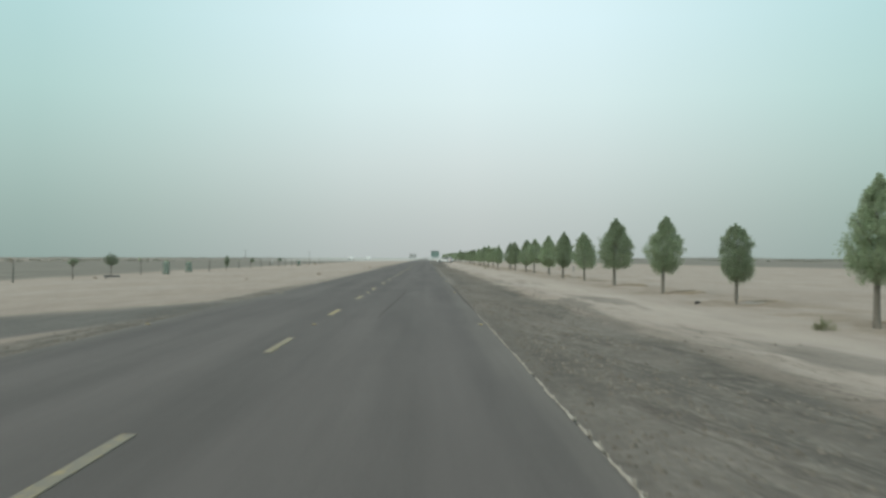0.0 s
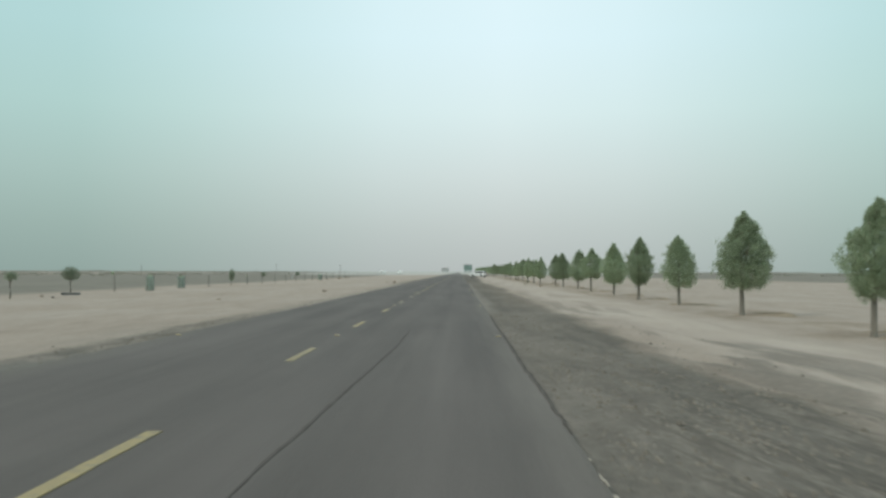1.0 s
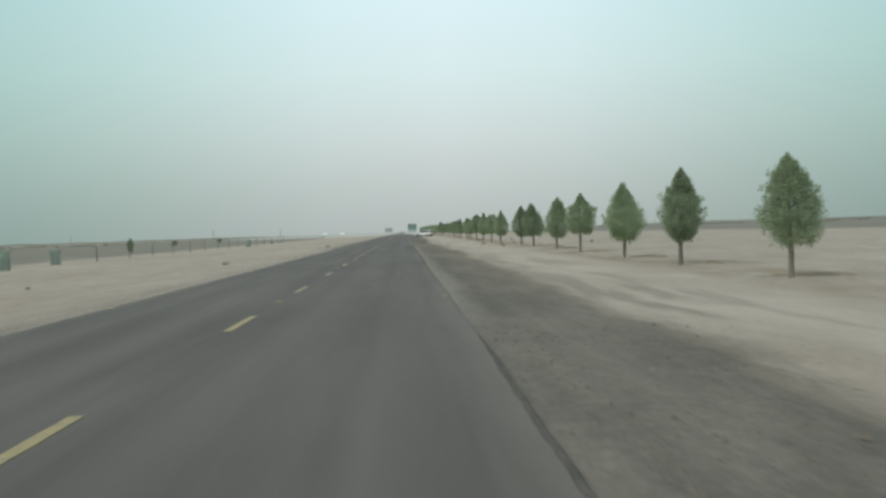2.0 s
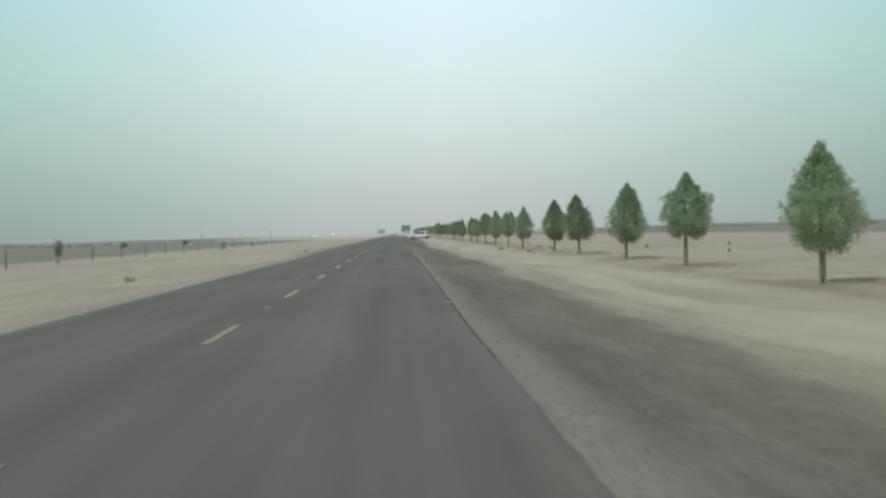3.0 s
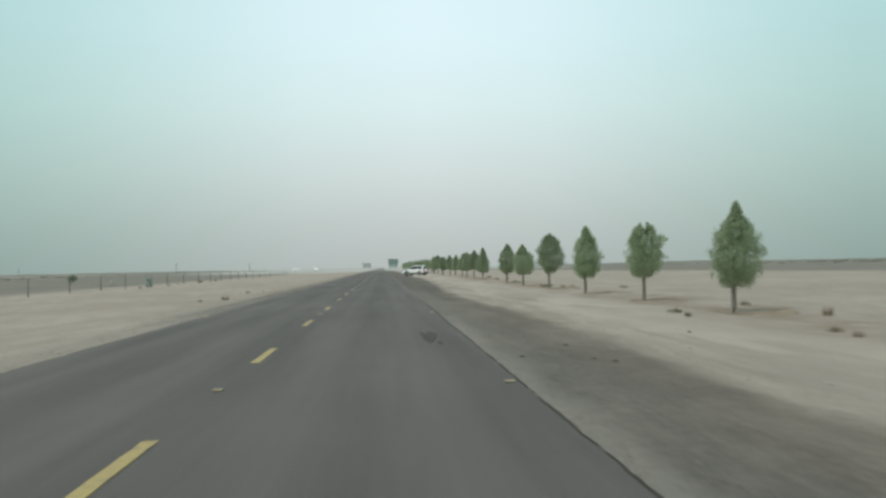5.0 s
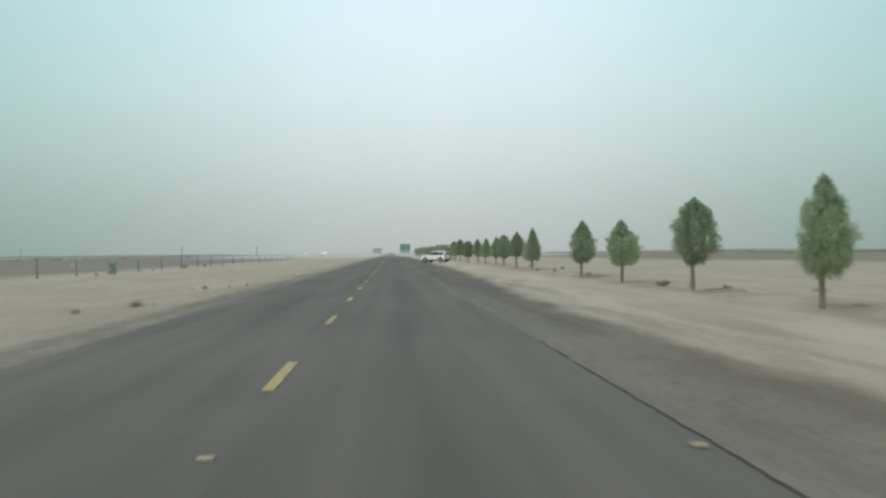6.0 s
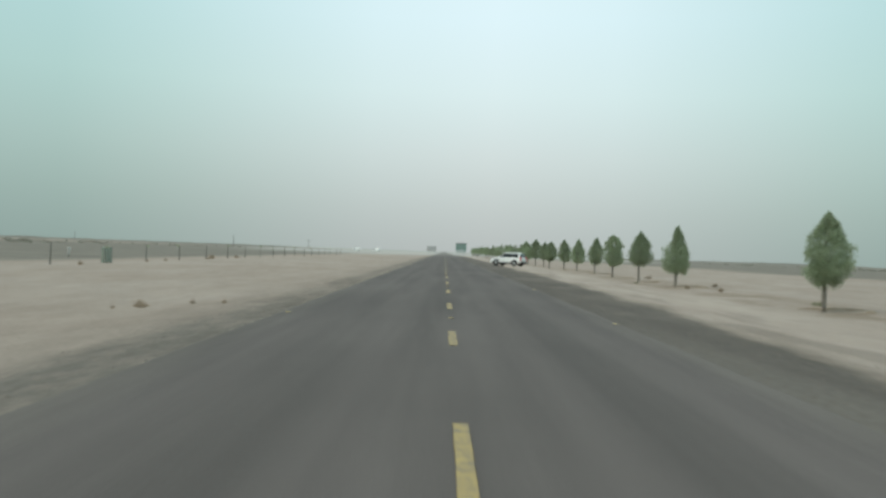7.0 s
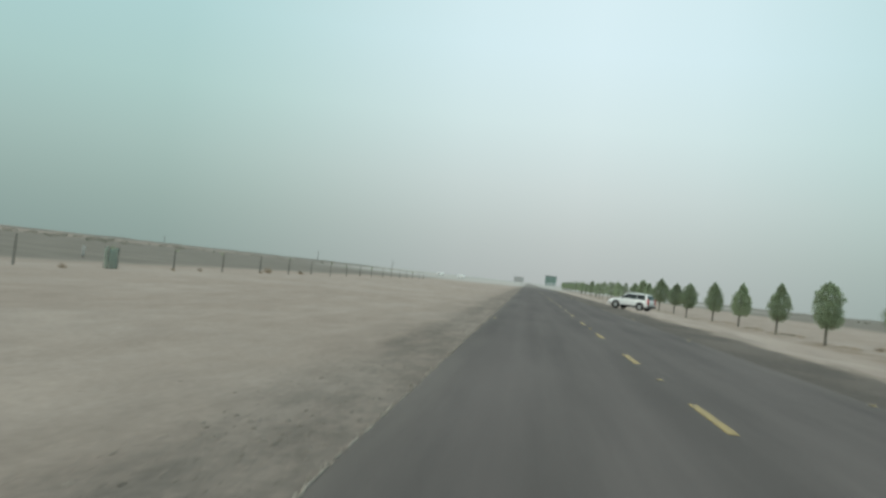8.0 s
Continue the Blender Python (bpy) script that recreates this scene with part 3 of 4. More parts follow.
def lip_right(y):
    fade = 1.0 if y < 18.5 else max(0.0, 1 - (y - 18.5) / 3)
    fade += 0.9 * math.exp(-((y - 18.0) / 1.6) ** 2)
    fade += 0.45 * math.exp(-((y - 99) / 9) ** 2) + 0.55 * math.exp(-((y - 143) / 7) ** 2)
    return fade * max(0.0, (0.013 if y < 14 else 0.007) + 0.020 * noise.noise((y * 3.1, 4.0, 1.0)) + 0.012 * noise.noise((y * 0.22, 8.0, 1.0)) + 0.012 * noise.noise((y * 9.0, 2.0, 1.0)))


def lip_left(y):
    return min(1.0, max(0.2, (y - 140) / 30)) * max(0.0, 0.007 + 0.013 * noise.noise((y * 2.4, 14.0, 1.0)) + 0.010 * noise.noise((y * 0.13, 18.0, 1.0)) + 0.010 * noise.noise((y * 8.0, 5.0, 1.0)))


ribbon("edge_crust", -18.0, 250.0, 0.12, lambda y: edge_at(y, 1) + 0.005, lip_right, 0.004, M_LIP, "pale crumbled edge of the asphalt beside the gravel")
ribbon("edge_crust", -18.0, 250.0, 0.12, lambda y: edge_at(y, -1) - 0.005, lip_left, 0.002, M_LIP, "pale crumbled edge of the asphalt beside the sand")


def build_edge_chips():
    """Crumbs of broken asphalt and set sand along the edges, past counting."""
    rng = random.Random(91)
    verts, faces = [], []
    for side, y0, y1, n in ((1, -6.0, 16.0, 260), (1, 84.0, 108.0, 160), (-1, 160.0, 215.0, 600)):
        for _ in range(n):
            y = rng.uniform(y0, y1)
            if noise.noise((y * 0.9, side * 4.0, 6.0)) + 0.5 * noise.noise((y * 4.0, side, 3.0)) < rng.uniform(-0.5, 0.5):
                continue
            x = edge_at(y, side) + side * rng.gauss(0.015, 0.022)
            r, h = rng.uniform(0.005, 0.020), rng.uniform(0.006, 0.016)
            a = rng.uniform(0, 6.28)
            i = len(verts)
            low = [(x + r * rng.uniform(0.7, 1.3) * math.cos(a + k * 1.26), y + r * rng.uniform(0.8, 2.2) * math.sin(a + k * 1.26), -0.03) for k in range(5)]
            top = [(x + (vx - x) * 0.6, y + (vy - y) * 0.6, h * rng.uniform(0.6, 1.0)) for vx, vy, _ in low]
            verts += low + top
            faces += [(i + k, i + (k + 1) % 5, i + 5 + (k + 1) % 5, i + 5 + k) for k in range(5)] + [tuple(i + 5 + k for k in range(5))]
    me = bpy.data.meshes.new("edge_crumbs")
    me.from_pydata(verts, [], faces)
    me.materials.append(M_LIP)
    tagged(new("edge_crumbs", me), "pale crumbs of broken asphalt along the road's edges", "crumbs", kind="stuff")


build_edge_chips()


def tapered(y, y0, y1, run=3.0):
    """1 along a strip, falling to nothing at its ends."""
    return max(0.0, min(1.0, (y - y0) / run, (y1 - y) / run))


ribbon("tar_seal", 16.5, 36.0, 0.2, lambda y: 1.33 + 0.27 * min(1.0, max(0.0, (y - 19) / 11)) + 0.025 * noise.noise((y * 0.6, 1, 1)) + 0.012 * noise.noise((y * 2.6, 7, 1)),
       lambda y: tapered(y, 16.5, 36.0) * (0.030 + 0.016 * noise.noise((y * 1.1, 3, 3)) + 0.012 * noise.noise((y * 4.2, 3, 8))), 0.0075, M_TAR, "dark tar seal over a crack in the asphalt")
ribbon("tar_seal", 20.0, 44.0, 0.2, lambda y: edge_at(y, 1) - 0.01,
       lambda y: tapered(y, 20.0, 44.0) * (0.030 + 0.016 * noise.noise((y * 0.9, 6, 3)) + 0.014 * noise.noise((y * 4.0, 2, 3))), 0.0075, M_TAR, "dark tar seal over a crack in the asphalt")
ribbon("tar_seal", 58.0, 134.0, 0.12, lambda y: edge_at(y, 1) - 0.012,
       lambda y: tapered(y, 58.0, 134.0, 6.0) * (0.009 + 0.010 * noise.noise((y * 0.9, 16, 3)) + 0.012 * noise.noise((y * 4.0, 12, 3))), 0.0075, M_OIL, "thin dark line of tar along the broken asphalt edge")
for k, (sx, sy, sl, sw) in enumerate(((3.10, 111.0, 2.6, 0.13), (3.22, 112.0, 2.2, 0.12), (3.02, 112.9, 1.1, 0.06), (3.30, 110.7, 0.8, 0.05))):
    ribbon("oil_stain", sy, sy + sl, 0.08, lambda y: sx + 0.09 * noise.noise((y * 1.4, 2 + k, 1)),
           lambda y: sw * math.sin(math.pi * min(max((y - sy) / sl, 0.03), 0.97)) ** 0.8 + 0.05 * noise.noise((y * 4, 6 + k, 3)), 0.0072 + 0.0006 * k, M_OIL, "dark oily stain on the asphalt")


def build_dashes():
    """Yellow centre line: one worn strip every nine metres."""
    for kind in range(3):
        rng = random.Random(50 + kind)
        bm = bmesh.new()
        rows = []
        for i in range(8):
            y = 2.56 * i / 7
            a, b = -0.07 + rng.uniform(-0.006, 0.006), 0.07 + rng.uniform(-0.006, 0.006)
            rows.append([bm.verts.new((a - 0.003, y, 0)), bm.verts.new((a, y, 0.009)), bm.verts.new((b, y, 0.009)), bm.verts.new((b + 0.003, y, 0))])
        for lo, hi in zip(rows, rows[1:]):
            for k in range(3):
                bm.faces.new((lo[k], lo[k + 1], hi[k + 1], hi[k]))
        me = mesh_of("lane_marking", bm, M_YELLOW)
        for n in range(-1 + kind, 68, 3):
            ob = new("lane_marking", me)
            ob.parent = road
            ob.location = (0, 9.0 * n, 0.002)


build_dashes()


def build_rise(name, side, near, label):
    """A low uneven rise along the edge of the plain."""
    verts, faces = [], []
    n = 160
    for i in range(n + 1):
        a = radians(4 + 66 * i / n)
        for d, up in ((0.0, 0.0), (60.0, 1.0), (160.0, 0.55), (500.0, 0.0)):
            r = near + d
            h = 2.2 + 2.0 * noise.noise((i * 0.05, side * 5.0, 1.0)) + 1.0 * noise.noise((i * 0.31, side * 9.0, 2.0)) + 0.5 * noise.noise((i * 1.1, side, 2.0))
            fade = min(1.0, i / 14)
            verts.append((side * r * math.sin(a), r * math.cos(a) - 100, -0.9 + up * max(h, 0.2) * fade))
    for i in range(n):
        for k in range(3):
            faces.append((i * 4 + k, i * 4 + k + 1, i * 4 + k + 5, i * 4 + k + 4))
    me = bpy.data.meshes.new(name)
    me.from_pydata(verts, [], faces)
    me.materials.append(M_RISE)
    for p in me.polygons:
        p.use_smooth = True
    return tagged(new(name, me), label, "low rise", kind="structure")


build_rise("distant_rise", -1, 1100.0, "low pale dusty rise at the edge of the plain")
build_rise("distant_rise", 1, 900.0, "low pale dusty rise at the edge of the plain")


def build_studs():
    """Raised road studs every eighteen metres on the centre line and along both edges."""
    bm = bmesh.new()
    add_box(bm, 0, 0, 0.011, 0.13, 0.11, 0.022, 0.006)
    for v in bm.verts:
        if v.co.z > 0.015:
            v.co.y *= 0.62
    body = mesh_of("stud_body", bm, M_STUD)
    bm = bmesh.new()
    add_box(bm, 0, -0.047, 0.012, 0.10, 0.006, 0.013, 0.0, Matrix.Rotation(0, 4, "X"))
    face = mesh_of("reflector", bm, M_AMBER)
    for n in range(0, 16):
        for x in (-3.76, 0.0, 3.79):
            if (n == 7 and x < 1) or (n == 9 and x < -1):
                continue
            m = pose(x, 14.85 + 18 * n + 0.05 * math.sin(n * 7 + x), 0.005, 0, 0, 3 * math.sin(n * 3.3 + x))
            stud = thing("road_stud", m, "dusty cream road stud with an amber reflector on the asphalt", "road stud", "road studs")
            for name, me in (("stud_body", body), ("reflector", face)):
                ob = new(name, me)
                ob.parent = stud


build_studs()


# ------------------------------------------------------------------ trees of the right-hand row
# outlines of the crowns: height from foot to tip, share of the full width
EGG = ((0, 0.46), (0.20, 0.93), (0.40, 1.0), (0.66, 0.74), (0.87, 0.40), (1, 0.10))
CONE = ((0, 0.62), (0.14, 1.0), (0.45, 0.78), (0.78, 0.42), (1, 0.09))
COLUMN = ((0, 0.45), (0.16, 0.88), (0.50, 1.0), (0.80, 0.84), (0.94, 0.52), (1, 0.25))
DIAMOND = ((0, 0.30), (0.20, 0.74), (0.40, 1.0), (0.60, 0.80), (0.84, 0.40), (1, 0.10))
SPIRED = ((0, 0.50), (0.14, 0.90), (0.34, 1.0), (0.55, 0.84), (0.70, 0.56), (0.86, 0.32), (1, 0.07))
BROAD = ((0, 0.52), (0.18, 0.95), (0.40, 1.0), (0.62, 0.86), (0.76, 0.54), (0.88, 0.24), (1, 0.06))
BLUNT = ((0, 0.60), (0.12, 0.94), (0.30, 1.0), (0.55, 0.86), (0.75, 0.60), (0.90, 0.32), (1, 0.13))
ROUND = ((0, 0.45), (0.20, 0.90), (0.48, 1.0), (0.74, 0.84), (0.90, 0.54), (1, 0.20))


def outline(shape, k):
    for (a, ra), (b, rb) in zip(shape, shape[1:]):
        if k <= b:
            q = (k - a) / (b - a)
            q = q * 0.5 + 0.5 * q * q * (3 - 2 * q)
            return ra + (rb - ra) * q
    return shape[-1][1]


def crown_mesh(seed, tufts, leaves, size, shape=EGG, lean=0.0, fork=False):
    """A crown one metre high and one metre wide, out of tufts of small leaves."""
    rng = random.Random(seed)
    verts, faces = [], []
    lobes = [(rng.uniform(0, 6.28), rng.uniform(0.05, 0.9), rng.uniform(-0.30, 0.20)) for _ in range(26)]
    tip = Vector((lean, rng.uniform(-0.05, 0.05), 0))
    for i in range(tufts):
        k = rng.random()
        a = rng.uniform(0, 2 * math.pi)
        reach = outline(shape, k) * 0.5
        for la, lk, ls in lobes:
            d = math.cos(a - la)
            reach *= 1 + ls * max(0, d) ** 2 * math.exp(-((k - lk) / 0.075) ** 2)
        if fork and k > 0.72:
            reach *= 0.78 + 0.22 * abs(math.cos(a))
        r = reach * (0.12 + 0.82 * rng.random() ** 0.5)
        if rng.random() < 0.07:
            r = reach * rng.uniform(0.96, 1.10)
        c = Vector((r * math.cos(a), r * math.sin(a), k * 0.95)) + tip * k
        if fork and k > 0.72:
            c.x += (0.05 if c.x > 0 else -0.05) * (k - 0.72) / 0.28
        spread = rng.uniform(0.055, 0.105) * (1.15 - 0.55 * k)
        out = Vector((math.cos(a) * 0.8, math.sin(a) * 0.8, 0.55)).normalized()
        for _ in range(leaves):
            p = c + any_way(rng) * spread * rng.random() ** 0.5
            way = (out * 0.7 + any_way(rng)).normalized()
            side = way.cross(any_way(rng)).normalized()
            s = size * rng.uniform(0.7, 1.3)
            add_leaf(verts, faces, p, way, side, s, s * 0.5)
    for i in range(tufts // 14):
        p = Vector((rng.gauss(0, 0.018), rng.gauss(0, 0.018), 0.86 + 0.15 * rng.random())) + tip
        if fork:
            p.x += rng.choice((-0.08, 0.08))
        for _ in range(leaves // 3):
            q = p + any_way(rng) * 0.025
            way = (Vector((0, 0, 0.8)) + any_way(rng)).normalized()
            add_leaf(verts, faces, q, way, way.cross(any_way(rng)).normalized(), size, size * 0.5)
    return leaf_mesh("crown", verts, faces, M_LEAF)


def trunk_mesh(seed, foot):
    """A young trunk with limbs that reach into the crown; one metre tall to the crown's tip."""
    rng = random.Random(seed)
    bm = bmesh.new()
    bend = rng.uniform(-0.012, 0.012), rng.uniform(-0.012, 0.012)
    pts = [(bend[0] * math.sin(3 * z) * z, bend[1] * math.sin(4 * z) * z, z) for z in (-0.03, 0.0, 0.05, 0.15, foot, 0.5, 0.68, 0.85)]
    add_tube(bm, pts, (0.032, 0.0275, 0.0235, 0.0215, 0.0195, 0.012, 0.007, 0.002), 9)
    for i in range(9):
        z = foot - 0.02 + 0.45 * i / 9
        a = i * 2.4 + rng.uniform(-0.4, 0.4)
        l = 0.20 * (1 - 0.55 * i / 9) * rng.uniform(0.8, 1.2)
        o = Vector((0, 0, z))
        w = Vector((math.cos(a), math.sin(a), rng.uniform(0.7, 1.2)))
        add_tube(bm, [o, o + w * l * 0.5, o + w * l + Vector((0, 0, l * 0.25))], (0.007, 0.0045, 0.0015), 5)
    return mesh_of("trunk", bm, M_BARK, True)


SHAPES = (EGG, COLUMN, EGG, BLUNT, BLUNT, DIAMOND, SPIRED, BROAD, EGG, BLUNT, EGG, BROAD, ROUND, EGG, ROUND, BLUNT, EGG, CONE)
LEANS = (0.0, -0.04, 0.02, 0.0, -0.08, 0.0, -0.06, 0.0, 0.02, -0.10, -0.02, 0.02, 0.0, 0.0, 0.0, -0.06, 0.02, 0.0)
CROWNS = [crown_mesh(200 + i, 700, 38, 0.030, s, l, i == 12) for i, (s, l) in enumerate(zip(SHAPES, LEANS))]
FAR_CROWNS = [crown_mesh(260 + i, 120, 10, 0.09) for i in range(4)]
TRUNKS = [trunk_mesh(300 + i, 0.34) for i in range(5)]
TREE_LABEL = "young green roadside tree with a pointed crown on bare sand"


def plant(x, y, h, w, crown, trunk, foot, turn, label=TREE_LABEL, group="trees of the planted row"):
    z = ground_height(x, y)
    tree = thing("tree", pose(x, y, z), label, "tree", group)
    t = new("trunk", trunk)
    t.parent, t.scale = tree, (h * 1.03, h * 1.03, h)
    c = new("crown", crown)
    c.parent, c.location, c.scale, c.rotation_euler = tree, (w * 0.045, 0, h * foot), (w * 0.99, w * 0.99, h * (1 - foot)), (0, 0, turn)
    return tree


def build_tree_row():
    rng = random.Random(11)
    for i, (x, y, h, w) in enumerate(zip(TREE_X, TREE_Y, TREE_H, TREE_W)):
        plant(x, y, h, w, CROWNS[i % 18], TRUNKS[i % 5], TREE_FOOT[i], rng.uniform(-0.25, 0.25))
    # the row goes on towards the sign, thinning out in the dust
    y = 246.4
    i = 0
    while y < 560:
        if i not in (24,):
            plant(13.2 + rng.uniform(-0.4, 0.4), y + rng.uniform(-0.6, 0.6), rng.uniform(3.1, 3.8), rng.uniform(1.7, 2.3),
                  CROWNS[rng.randrange(18)] if y < 300 else FAR_CROWNS[rng.randrange(4)], TRUNKS[i % 5], 0.31, rng.uniform(0, 6.28))
        y += 9.75 if y < 300 else 7.5
        i += 1


build_tree_row()


def mound_mesh(seed):
    """A low crescent of dug soil round a tree's foot."""
    rng = random.Random(seed)
    bm = bmesh.new()
    rows = []
    n = 26
    start, sweep = rng.uniform(-2.4, -1.6), rng.uniform(3.4, 4.8)
    for i in range(n + 1):
        a = start + sweep * i / n
        end = max(0.0, math.sin(math.pi * i / n)) ** 0.5
        w = (0.32 + 0.10 * noise.noise((i * 0.4, seed, 0))) * end + 0.02
        h = (0.13 + 0.06 * noise.noise((i * 0.5, seed, 4))) * end
        r = 1.35 + 0.18 * noise.noise((i * 0.25, seed, 8))
        rows.append([bm.verts.new(((r + k * w) * math.cos(a), (r + k * w) * 0.8 * math.sin(a), z)) for k, z in ((-1, -0.05), (-0.5, h * 0.7), (0, h), (0.5, h * 0.65), (1.1, -0.05))])
    for a, b in zip(rows, rows[1:]):
        for k in range(4):
            bm.faces.new((a[k], a[k + 1], b[k + 1], b[k]))
    return mesh_of("soil_mound", bm, M_MOUND, True)


MOUNDS = [mound_mesh(600 + i) for i in range(4)]
for i, (x, y) in enumerate(zip(TREE_X, TREE_Y)):
    ob = new("soil_mound", MOUNDS[i % 4])
    ob.matrix_world = pose(x + 0.3, y, ground_height(x + 0.3, y) - 0.01, 0, 0, (37 * i) % 50 - 25)
    tagged(ob, "low brown mound of dug soil round a tree's foot", "soil mound", "soil mounds")


# ------------------------------------------------------------------ sapling row on the left
def stake_bm(h, lean=0.0, thick=1.0):
    bm = bmesh.new()
    pts = [(lean * z, 0.01 * math.sin(5 * z), z) for z in (-0.15, 0.0, h * 0.35, h * 0.7, h)]
    add_tube(bm, pts, [thick * r for r in (0.058, 0.056, 0.052, 0.049, 0.046)], 8)
    return bm


def twig_crown(seed, cx, cz, rx, rz, n, size=0.11, mat=None):
    rng = random.Random(seed)
    verts, faces = [], []
    for _ in range(n):
        d = any_way(rng)
        r = rng.random() ** 0.5
        p = Vector((cx + d.x * rx * r, d.y * rx * r, cz + d.z * rz * r))
        way = any_way(rng, 0.2)
        add_leaf(verts, faces, p, way, way.cross(any_way(rng)).normalized(), size * rng.uniform(0.7, 1.3), size * 0.45)
    return leaf_mesh("crown", verts, faces, mat or M_LEAF)


def build_sapling_row():
    rng = random.Random(5)
    ys = (63.2, 74.5, 84.6, 93.9, 103.0, 113.6, 124.0, 135.3, 145.2, 154.4, 164.0, 173.6, 184.0, 194.3, 204.0, 214.6, 225.0, 235.8,
          246.3, 256.7, 266.7, 277.4, 288.5, 299.5, 309.2, 320.5, 331.0, 342.0, 353.0, 364.0, 375.0, 386.0)
    kinds = "LVUTGGSPHCSSCSSGHHSHSTHSTSTSSTSS"
    for i, (y, kind) in enumerate(zip(ys, kinds)):
        x = -29.7 + rng.uniform(-0.15, 0.15)
        m = pose(x, y, ground_height(x, y), 0, 0, rng.uniform(-20, 20))
        grp = "saplings of the staked row"
        if kind == "G":
            ob = thing("tree_guard", m, "green netting guard wrapped round a planted sapling", "tree guard", "netting tree guards")
            h = 1.35 if y > 110 else 1.55
            bm = bmesh.new()
            rings = []
            for z in (0.0, 0.25, 0.6, 1.0, h):
                rings.append([bm.verts.new(((0.42 + 0.03 * math.sin(z * 5 + k)) * math.cos(k * math.pi / 7), (0.42 + 0.03 * math.cos(z * 4 + 2 * k)) * math.sin(k * math.pi / 7), z + (0.05 * math.sin(k * 2.1) if z == h else 0))) for k in range(14)])
            for lo, hi in zip(rings, rings[1:]):
                for k in range(14):
                    bm.faces.new((lo[k], lo[(k + 1) % 14], hi[(k + 1) % 14], hi[k]))
            net = part("netting", bm, M_NET, ob, smooth=True)
            mod = net.modifiers.new("thickness", "SOLIDIFY")
            mod.thickness = 0.015
            for a in (0.4, 2.5, 4.6):
                bm = bmesh.new()
                add_tube(bm, [(0.45 * math.cos(a), 0.45 * math.sin(a), -0.1), (0.45 * math.cos(a), 0.45 * math.sin(a), h + 0.1)], (0.028, 0.024), 6)
                part("stake", bm, M_STAKE, ob, "weathered wooden stake")
            top = new("crown", twig_crown(i, 0.05, h + 0.02, 0.28, 0.2, 60, 0.1))
            top.parent = ob
            continue
        if kind in "UVCP":
            tall = kind == "P"
            ob = thing("small_tree", m, "small dark green tree with a thin trunk on sand" if not tall else "slender dark green sapling tied to a stake", "tree", grp)
            bm = bmesh.new()
            h = 1.5 if not tall else 1.3
            add_tube(bm, [(0, 0, -0.1), (0.02, 0, 0.3), (-0.03, 0.02, 0.9), (0.03, 0, h)], (0.085, 0.072, 0.062, 0.04), 8)
            for a in (0.3, 2.2, 4.4):
                add_tube(bm, [(0, 0, h * 0.75), (0.25 * math.cos(a), 0.25 * math.sin(a), h + 0.05), (0.5 * math.cos(a), 0.5 * math.sin(a), h + 0.25)], (0.025, 0.018, 0.006), 5)
            part("trunk", bm, M_BARK, ob, smooth=True)
            if tall:
                crown = twig_crown(40 + i, 0.12, 1.45, 0.44, 0.92, 1500, 0.11, M_SAPLING)
            elif kind == "V":
                crown = twig_crown(40 + i, 0.05, 1.62, 0.50, 0.36, 900, 0.10, M_SAPLING)
            elif kind == "U":
                crown = twig_crown(40 + i, 0.0, 1.78, 0.78, 0.62, 2300, 0.10, M_SAPLING)
            else:
                crown = twig_crown(40 + i, 0.30, 1.55, 0.50, 0.40, 900, 0.10, M_SAPLING)
            c = new("crown", crown)
            c.parent = ob
            continue
        label = "bare weathered stake of a young planted sapling"
        if kind == "H":
            label = "weathered stake with a bent bare sapling tip"
        elif kind == "T":
            label = "thin stake with a few sapling leaves"
        elif kind == "L":
            label = "weathered stake with a dry branch leaning from its top"
        ob = thing("sapling_stake", m, label, "stake", grp)
        h = rng.uniform(1.55, 1.85)
        part("stake", stake_bm(h, rng.uniform(-0.04, 0.04), 0.6 if kind == "T" else 1.0), M_STAKE, ob)
        bm = bmesh.new()
        s = rng.choice((-1, 1))
        add_tube(bm, [(0.08, 0.03, -0.05), (0.09, 0.03, 0.8), (0.06, 0.05, h), (0.06 + s * (0.28 if kind in "HL" else 0.06), 0.05, h + (0.14 if kind in "HL" else 0.12))], (0.02, 0.017, 0.012, 0.005), 6)
        part("sapling_stem", bm, M_BARK, ob, "thin bare sapling stem", True)
        if kind in "THL":
            c = new("leaves", twig_crown(90 + i, s * 0.12, h - 0.05, 0.22, 0.2, 46 if kind != "T" else 80, 0.10, M_LEAF if kind != "L" else M_DRY))
            c.parent = ob


build_sapling_row()


# ------------------------------------------------------------------ shrubs, stones and litter
def shrub_mesh(seed, n, mat, flat=0.6, size=0.10, loose=1.0):
    """A loose tuft: a few clumps of thin twigs that spread from the ground, with gaps between them."""
    rng = random.Random(seed)
    verts, faces = [], []
    clumps = [(loose * rng.uniform(-0.62, 0.62), loose * rng.uniform(-0.5, 0.5), rng.uniform(0.22, 0.5) / max(loose, 0.6), rng.uniform(0.35, 1.0)) for _ in range(7)]
    for _ in range(n):
        cx, cy, r, h = rng.choice(clumps)
        a, q = rng.uniform(0, 6.28), rng.random() ** 0.7
        up = h * flat * (1 - 0.75 * q * q)
        way = Vector((math.cos(a) * r * q, math.sin(a) * r * q, up)).normalized()
        k = rng.random() ** 0.7
        p = Vector((cx + math.cos(a) * r * q * k, cy + math.sin(a) * r * q * k, up * 0.8 * k - 0.02))
        way = (way + any_way(rng) * 0.55).normalized()
        add_leaf(verts, faces, p, way, way.cross(any_way(rng)).normalized(), size * rng.uniform(1.0, 2.4), size * 0.34)
    return leaf_mesh("shrub", verts, faces, mat)


